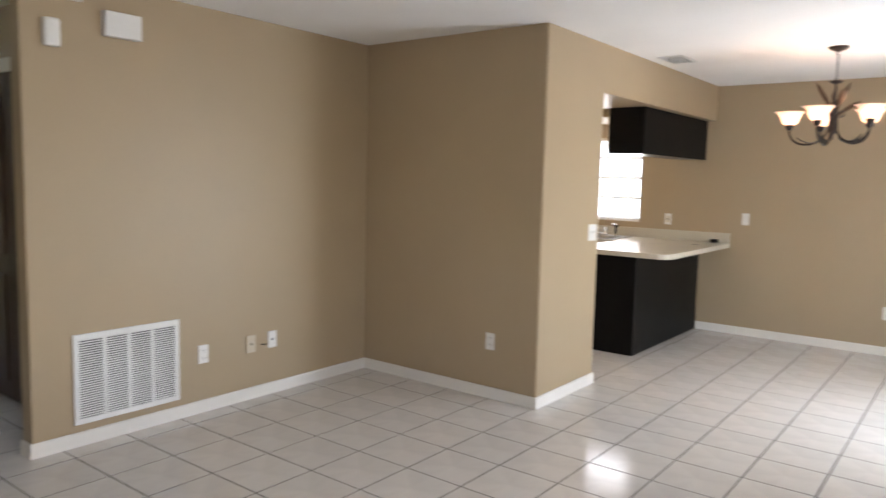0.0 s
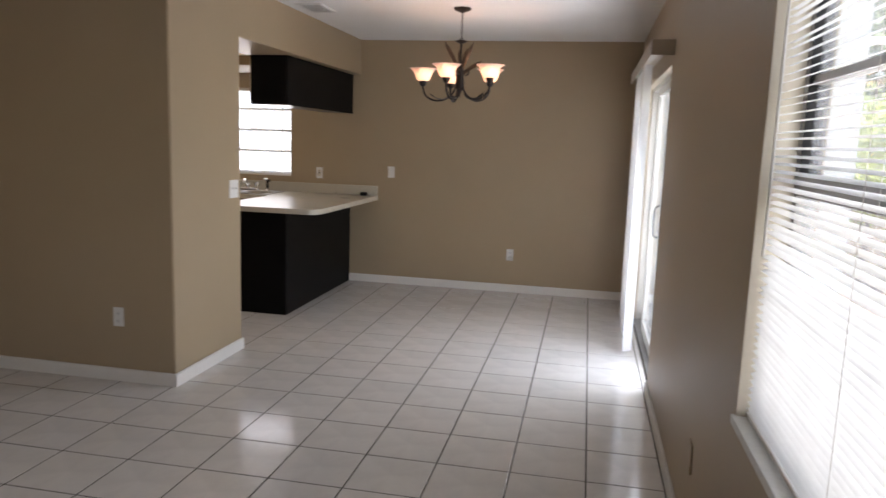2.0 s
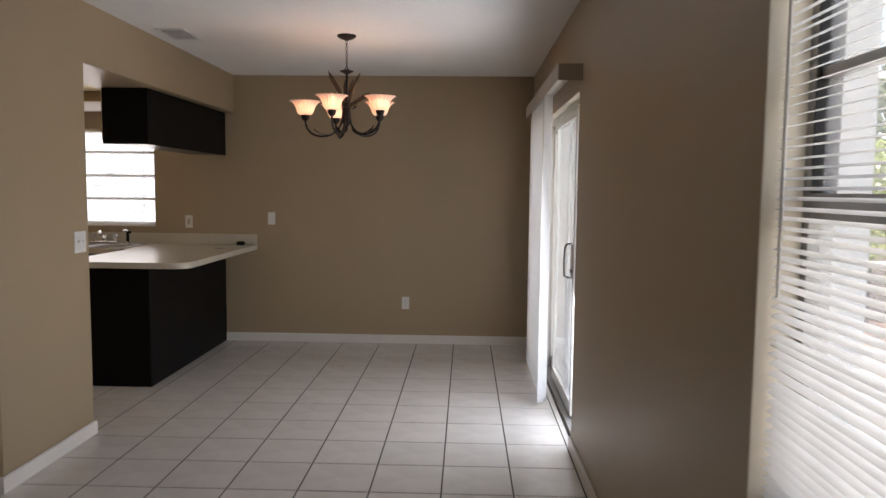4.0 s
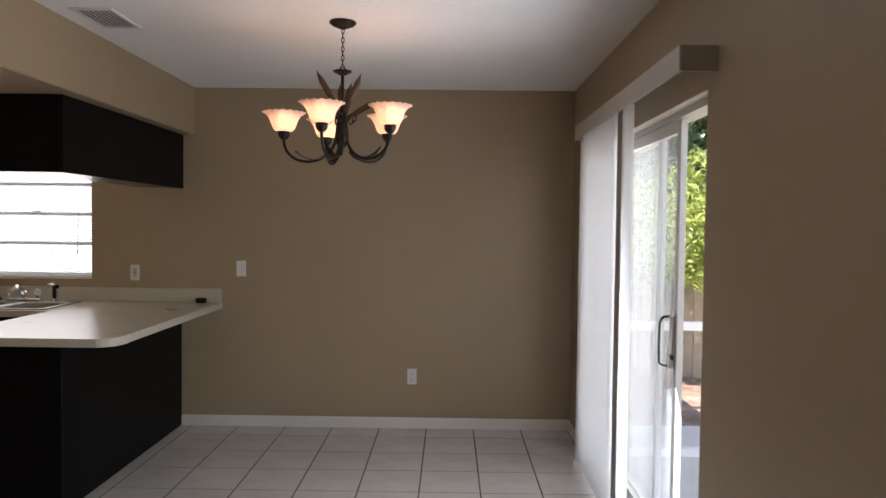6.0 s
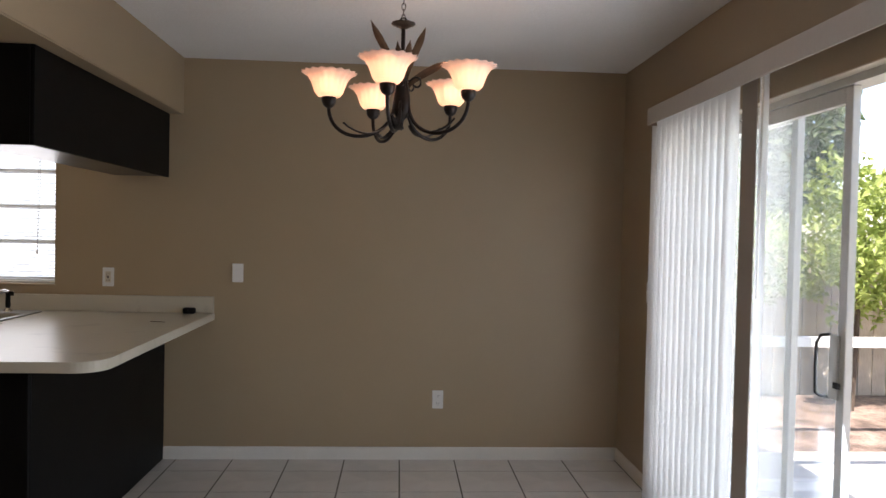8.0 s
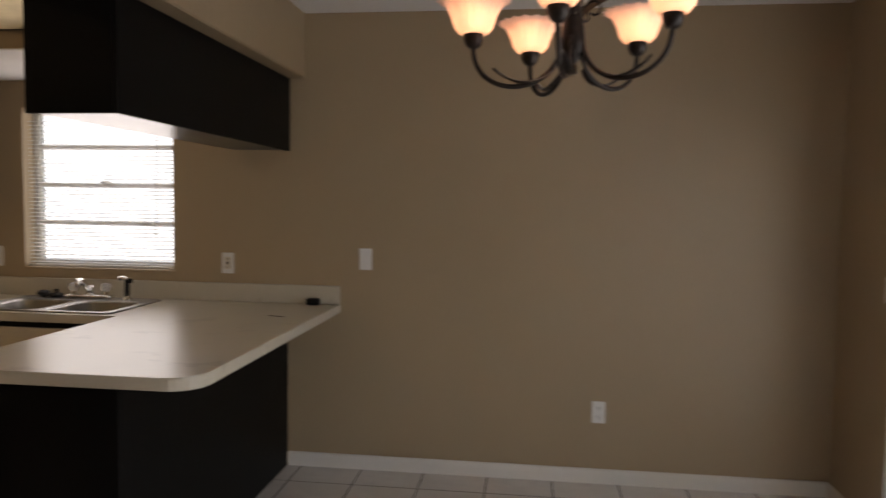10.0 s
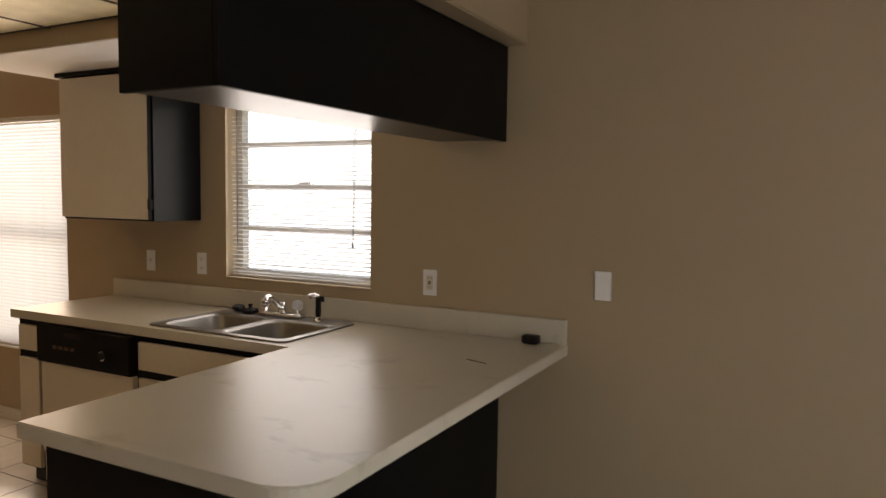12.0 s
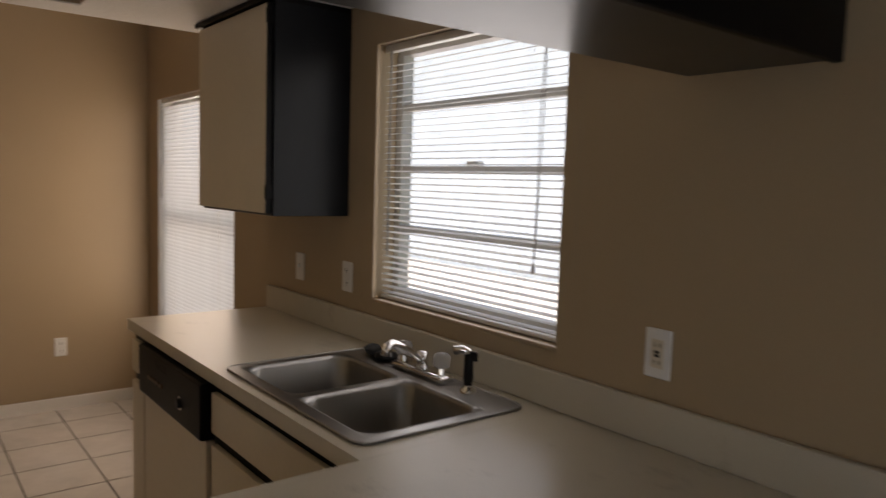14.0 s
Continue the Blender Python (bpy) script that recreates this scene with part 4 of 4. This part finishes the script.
def sword(bm, pts, width, tip):
    """A pointed upright blade, broad in the plane of its lean and ridged down the middle."""
    flat = Vector((tip.x, tip.y, 0)).normalized()
    if abs(flat.x) < 0.6:
        flat = Vector((0.9, 0.43, 0))
    out = flat.cross(Vector((0, 0, 1)))
    n = len(pts)
    rows = []
    for i, p in enumerate(pts):
        t = i / (n - 1)
        d = (pts[min(i + 1, n - 1)] - pts[max(i - 1, 0)]).normalized()
        side = (flat - d * flat.dot(d)).normalized()
        w = width * (0.42 + 0.58 * min(1.0, t / 0.55)) * (1 if t < 0.82 else max(0.04, (1 - t) / 0.18))
        rows.append([bm.verts.new(q) for q in (p - side * w, p + out * 0.0045, p + side * w, p - out * 0.0045)])
    for a, b in zip(rows, rows[1:]):
        for k in range(4):
            bm.faces.new((a[k], a[(k + 1) % 4], b[(k + 1) % 4], b[k]))
    return bm


shade_prof = [(0.026, 0.0), (0.040, 0.003), (0.051, 0.016), (0.057, 0.036), (0.064, 0.056), (0.077, 0.076), (0.093, 0.088), (0.101, 0.090)]
HANG = 0.045   # it hangs slightly out of level
for k in range(5):
    a = radians(187.5 + 72 * k)
    c, s = math.cos(a), math.sin(a)

    def rp(r, z, side=0.0):
        return Vector((r * c - side * s, r * s + side * c, z + HANG * (r * c - side * s)))

    arm = part("arm", tube(bmesh.new(), bezier([rp(0.028, 1.90), rp(0.03, 1.73), rp(0.285, 1.725), rp(0.28, 1.885)], 22), 0.0072, 10), BRONZE, ch, "", True)
    part("scroll", tube(bmesh.new(), [rp(0.055 + (0.036 - 0.0022 * i) * math.cos(radians(200 - 26 * i)), 1.965 + (0.036 - 0.0022 * i) * math.sin(radians(200 - 26 * i)), 0.012) for i in range(14)], 0.0038, 8), BRONZE, arm, "", True)
    part("leaf", blade(bmesh.new(), bezier([rp(0.05, 1.815, 0.004), rp(0.10, 1.76, 0.012), rp(0.17, 1.768, 0.012), rp(0.225, 1.82, 0.006)], 10), 0.019), BRONZE, arm)
    part("cup", lathe(bmesh.new(), [(0.001, 1.874), (0.011, 1.876), (0.021, 1.884), (0.0275, 1.897), (0.029, 1.913), (0.026, 1.921), (0.001, 1.921)], 20, (0.28 * c, 0.28 * s, HANG * 0.28 * c)), BRONZE, ch, "", True)
    bm = lathe(bmesh.new(), [(r, 1.918 + z) for r, z in shade_prof], 72, (0.28 * c, 0.28 * s, HANG * 0.28 * c), 0.0050, 18, 1)
    sh = part("shade", bm, SHADE, ch, "frosted glass shade with scalloped rim", True)
    md = sh.modifiers.new("thickness", "SOLIDIFY")
    md.thickness = 0.003
    part("bulb", lathe(bmesh.new(), [(0.001, 1.922), (0.012, 1.925), (0.013, 1.94), (0.022, 1.962), (0.024, 1.978), (0.016, 1.995), (0.001, 2.0)], 16, (0.28 * c, 0.28 * s, HANG * 0.28 * c)), BULB, sh, "", True)
    lamp = new("bulb_light", bpy.data.lights.new("bulb_light", "POINT"))
    lamp.data.energy, lamp.data.color, lamp.data.shadow_soft_size = BULB_POWER, (1.0, 0.70, 0.51), 0.03
    lamp.location = (CHX + 0.274 * c, CHY + 0.274 * s, 2.0 + HANG * 0.27 * c)
for lean, depth, top in ((-0.125, -0.02, 2.205), (0.088, 0.03, 2.20), (-0.022, 0.06, 2.15), (0.165, -0.015, 2.06), (0.03, 0.11, 2.17)):
    b0 = Vector((0.10 * lean, 0.10 * depth, 1.945))
    b3 = Vector((lean, depth, top))
    b1 = b0 + Vector((0.05 * lean, 0.05 * depth, 0.4 * (top - 1.945)))
    part("blade_leaf", sword(bmesh.new(), bezier([b0, b1, b0.lerp(b3, 0.62), b3], 14), 0.0145, b3), BRONZE_GOLD, ch, "gilded bronze leaf blade", False)

# ---- fixtures on walls and ceiling ----
vent = thing("ceiling_vent", "white louvred supply vent in dining ceiling", "vent", (-2.46, -1.735, H))
part("frame", boxes((-0.10, 0.10, -0.16, -0.14, -0.010, -0.0005), (-0.10, 0.10, 0.14, 0.16, -0.010, -0.0005), (-0.10, -0.08, -0.14, 0.14, -0.010, -0.0005), (0.08, 0.10, -0.14, 0.14, -0.010, -0.0005), bevel=0.002), GRILLE, vent)
part("backing", boxes((-0.08, 0.08, -0.14, 0.14, -0.003, -0.0005)), GREYALU, vent)
for k in range(7):
    o = part("slat", boxes((-0.011, 0.011, -0.14, 0.14, -0.001, 0.001)), GRILLE, vent)
    o.matrix_local = pose(-0.066 + 0.022 * k, 0, -0.009, 0, 35, 0)

gr = thing("return_air_grille", "white louvred return air grille low on wall", "grille", (LX, -5.292, 0.118), turn=90)
GW, GH = 0.308, 0.488
# near-black sheet stands in for the shaded depth behind the louvres
part("backing", boxes((-GW + 0.02, GW - 0.02, -0.004, -0.001, 0.02, GH - 0.02)), DARK, gr)
part("frame", boxes((-GW, GW, -0.014, -0.0045, 0, 0.03), (-GW, GW, -0.014, -0.0045, GH - 0.03, GH), (-GW, -GW + 0.03, -0.014, -0.0045, 0.03, GH - 0.03), (GW - 0.03, GW, -0.014, -0.0045, 0.03, GH - 0.03), bevel=0.002), GRILLE, gr)
for k in range(3):
    x = -GW + 0.03 + (2 * GW - 0.06) * (k + 1) / 4
    part("divider", boxes((x - 0.009, x + 0.009, -0.013, -0.0045, 0.03, GH - 0.03)), GRILLE, gr)
lm = mesh_of("louvre", boxes((-GW + 0.03, GW - 0.03, -0.0005, 0.0005, -0.0039, 0.0039)), GRILLE)
for k in range(33):
    o = part("louvre", lm, GRILLE, gr)
    o.matrix_local = pose(0, -0.0085, 0.038 + (GH - 0.072) * k / 32, -34, 0, 0)

chime = thing("door_chime", "white plastic door chime box on wall", "chime", (LX, -5.305, 2.236), turn=90)
part("cover", boxes((-0.10, 0.10, -0.045, -0.001, -0.065, 0.065), bevel=0.004, segs=2), PLASTIC, chime)
therm = thing("wall_sensor", "small white rounded sensor on wall", "sensor", (LX, -5.668, 2.146), turn=90)
part("case", boxes((-0.04, 0.04, -0.04, -0.001, -0.07, 0.07), bevel=0.015, segs=3), PLASTIC, therm, "", True)
det = thing("alarm_box", "white alarm keypad box high on wall", "alarm", (LX, -5.572, 2.365), turn=90)
part("case", boxes((-0.06, 0.06, -0.035, -0.001, -0.045, 0.04), bevel=0.006, segs=2), PLASTIC, det)
part("sounder", rod(bmesh.new(), (0, -0.035, -0.005), (0, -0.038, -0.005), 0.018, n=18), GREYALU, det)
cable = thing("cable_stub", "short dark cable stub out of wall", "cable", (LX, -4.38, 0.350), turn=90)
part("wire", tube(bmesh.new(), [(0.0, 0, 0), (0.01, -0.012, -0.002), (0.025, -0.02, -0.003), (0.04, -0.022, 0.002)], 0.003, 8), DARKPLASTIC, cable, "", True)

# ---- hall seen past the wall's end ----
hall = thing("hall_door", "pair of dark brown panelled hall doors", "door", (-4.72, LEND + 0.335, 0.02))
part("leaf", boxes((-0.42, 0.42, -0.03, -0.001, 0.0, 2.02), bevel=0.003), DOORWOOD, hall)
part("leaf", boxes((-1.264, -0.424, -0.03, -0.001, 0.0, 2.02), bevel=0.003), DOORWOOD, hall)
for x0, x1 in ((-1.184, -0.884), (-0.804, -0.504), (-0.34, -0.04), (0.04, 0.34)):
    for z0, z1 in ((0.12, 0.80), (0.92, 1.90)):
        part("panel", boxes((x0, x1, -0.038, -0.0305, z0, z1), bevel=0.004), DOORWOOD, hall)
part("head_trim", boxes((-1.284, 0.44, -0.04, -0.001, 2.022, 2.10), bevel=0.003), TRIM, hall, "white painted head trim")

# ---- outside ----
setting("ground", boxes((-400, 400, -400, 400, -0.30, -0.16)), GRASS, "green lawn around the house", "ground")
setting("patio", boxes((RX + T + 0.001, 4.7, -12, 0.30, -0.159, -0.04)), CONCRETE, "pale concrete patio slab", "patio")
setting("mulch_bed", boxes((RX + T + 0.001, 9.0, 0.301, 2.2, -0.159, -0.07)), MULCH, "red brown mulch bed before fence", "ground")

setting("side_path", boxes((-32, RX + T, 0.9, 7.4, -0.159, -0.10)), CONCRETE, "pale concrete side path", "pavement")
setting("corner_pilaster", boxes((RX + T + 0.001, 0.285, WY1 + 0.001, WY1 + 0.22, -0.04, 2.6)), STUCCO, "pale stucco pilaster outside the window", "wall")

cage = thing("screen_enclosure", "white aluminium pool screen frame round patio", "enclosure", (0.3, -0.42, -0.04))
for x in (0.0, 2.15, 4.3):
    part("post", boxes((x - 0.025, x + 0.025, -0.025, 0.025, 0, 2.5)), CAGE, cage)
for z in (0.0, 0.84, 2.42):
    part("rail", boxes((0.026, 4.27, -0.024, 0.024, z, z + 0.055)), CAGE, cage)
for y in (-2.2, -4.4, -6.6, -8.8):
    part("post", boxes((4.275, 4.325, y - 0.025, y + 0.025, 0, 2.5)), CAGE, cage)
    part("roof_beam", boxes((0.0, 4.27, y - 0.02, y + 0.02, 2.46, 2.54)), CAGE, cage)
for z in (0.0, 0.84, 2.42):
    part("rail", boxes((4.276, 4.324, -10, -0.03, z, z + 0.055)), CAGE, cage)

fence = thing("wood_fence", "weathered wooden board fence behind bushes", "fence", (0, 2.3, -0.16))
brd = mesh_of("board", boxes((-0.068, 0.068, -0.01, 0.01, 0, 1.55)), FENCE)
for k in range(60):
    o = part("board", brd, FENCE, fence)
    o.matrix_local = pose(0.35 + 0.145 * k, random.uniform(-0.006, 0.006), random.uniform(-0.02, 0.02), 0, 0, random.uniform(-1, 1))
for z in (0.35, 1.2):
    part("rail", boxes((0.3, 9, 0.012, 0.05, z, z + 0.09)), FENCE, fence)


def leaf_mass(name, centre, size, count, leaf, mat, seed):
    """Small leaves scattered through an uneven volume."""
    rnd = random.Random(seed)
    verts, faces = [], []
    for _ in range(count):
        while True:
            p = Vector((rnd.uniform(-1, 1), rnd.uniform(-1, 1), rnd.uniform(-1, 1)))
            lump = 0.72 + 0.5 * noise.noise(p * 2.1 + Vector((seed, 0, 0)))
            if 0.35 * lump < p.length < lump:
                break
        p = Vector((centre[0] + p.x * size[0], centre[1] + p.y * size[1], centre[2] + p.z * size[2]))
        q = Euler((rnd.uniform(-1.2, 1.2), rnd.uniform(-1.2, 1.2), rnd.uniform(0, 6.3))).to_matrix()
        s = leaf * rnd.uniform(0.6, 1.3)
        i = len(verts)
        for v in ((-s, 0, 0), (0, -0.45 * s, 0.08 * s), (s, 0, -0.1 * s), (0, 0.45 * s, 0.08 * s)):
            verts.append(p + q @ Vector(v))
        faces.append((i, i + 1, i + 2, i + 3))
    me = bpy.data.meshes.new(name)
    me.from_pydata(verts, [], faces)
    me.materials.append(mat)
    return me


for k in range(6):
    hb = thing("hedge_bush", "sunlit light green bush before fence", "bush", (1.3 + 1.35 * k, 1.75 + 0.15 * math.sin(5 * k), -0.10), "bushes along the fence")
    part("stems", tube(bmesh.new(), [(0, 0, 0), (0.05, 0.03, 0.5), (0.02, -0.05, 1.0), (0.1, 0.05, 1.5)], lambda u: 0.04 - 0.03 * u, 8), BARK, hb)
    part("crown", leaf_mass("crown", (0, 0, 1.5 + 0.12 * math.sin(3 * k)), (0.95, 0.75, 0.85), 5200, 0.042, LEAF, 11 + k), LEAF, hb)
for k in range(5):
    tr = thing("tree", "tall dark leafy tree behind the fence", "tree", (0.6 + 2.6 * k, 6.4 + 1.3 * (k % 3), -0.2), "trees behind the fence")
    part("trunk", tube(bmesh.new(), [(0, 0, 0), (0.1, 0.05, 1.6), (0.0, 0.2, 3.2), (0.15, 0.1, 5.5)], lambda u: 0.2 - 0.15 * u, 10), BARK, tr)
    for j in range(4):
        b = 1.5 * j + k
        part("limb", tube(bmesh.new(), [(0.05, 0.1, 2.6 + 0.5 * j), (0.7 * math.cos(b), 0.7 * math.sin(b), 3.4 + 0.5 * j), (1.4 * math.cos(b), 1.4 * math.sin(b), 4.4 + 0.5 * j)], lambda u: 0.08 - 0.06 * u, 7), BARK, tr)
    part("crown", leaf_mass("crown", (0, 0, 3.9), (1.9, 1.9, 3.4), 6500, 0.13, LEAF_DARK, 40 + k), LEAF_DARK, tr)

nb = thing("neighbour_house", "pale stucco neighbouring house in sun", "house", (-7, 7.5, -0.2))
part("wall", boxes((-24, 6.4, 0, 0.2, 0, 4.6)), NEIGHBOUR, nb)
part("roof", boxes((-24.1, 6.5, -0.1, 4, 4.6, 4.75), bevel=0.01), ROOF, nb)
part("fascia", boxes((-24.1, 6.5, -0.12, -0.101, 4.5, 4.76)), TRIM, nb)

# ---- tiles of the floor ----
bm = boxes((-PITCH / 2 + 0.0037, PITCH / 2 - 0.0037, -PITCH / 2 + 0.0037, PITCH / 2 - 0.0037, -0.0034, 0.0))
bmesh.ops.bevel(bm, geom=[e for e in bm.edges if all(v.co.z > -0.001 for v in e.verts)], offset=0.0012, segments=1, affect="EDGES")
tile = mesh_of("tile", bm, TILE)
rest = bmesh.new()
i0, i1 = int((KX - GX) / PITCH) - 1, 2
j0, j1 = int((BACK - GY) / PITCH) - 1, int(-GY / PITCH) + 1
for i in range(i0, i1):
    for j in range(j0, j1 + 1):
        x0, x1 = max(GX + PITCH * i, KX), min(GX + PITCH * (i + 1), RX + 0.02)
        y0, y1 = max(GY + PITCH * j, BACK), min(GY + PITCH * (j + 1), -0.001)
        if x1 - x0 < 0.02 or y1 - y0 < 0.02:
            continue
        whole = x1 - x0 > PITCH - 0.001 and y1 - y0 > PITCH - 0.001
        near = (x0 > -2.8 and y0 > -6.8) or (x0 > -4.3 and -6.2 < y0 < -3.3) or (x0 > -5.9 and y0 > -2.0 and x0 < -3.2 and y1 < -0.5)
        if near and whole:
            t = part("tile", tile, TILE, floor)
            t.matrix_local = pose((x0 + x1) / 2, (y0 + y1) / 2, 0, random.uniform(-0.06, 0.06), random.uniform(-0.06, 0.06), 0)
        else:
            box(rest, x0 + 0.0037, x1 - 0.0037, y0 + 0.0037, y1 - 0.0037, -0.0034, 0.0)
tagged(part("tiles", rest, TILE, floor), "", "", "", "stuff")
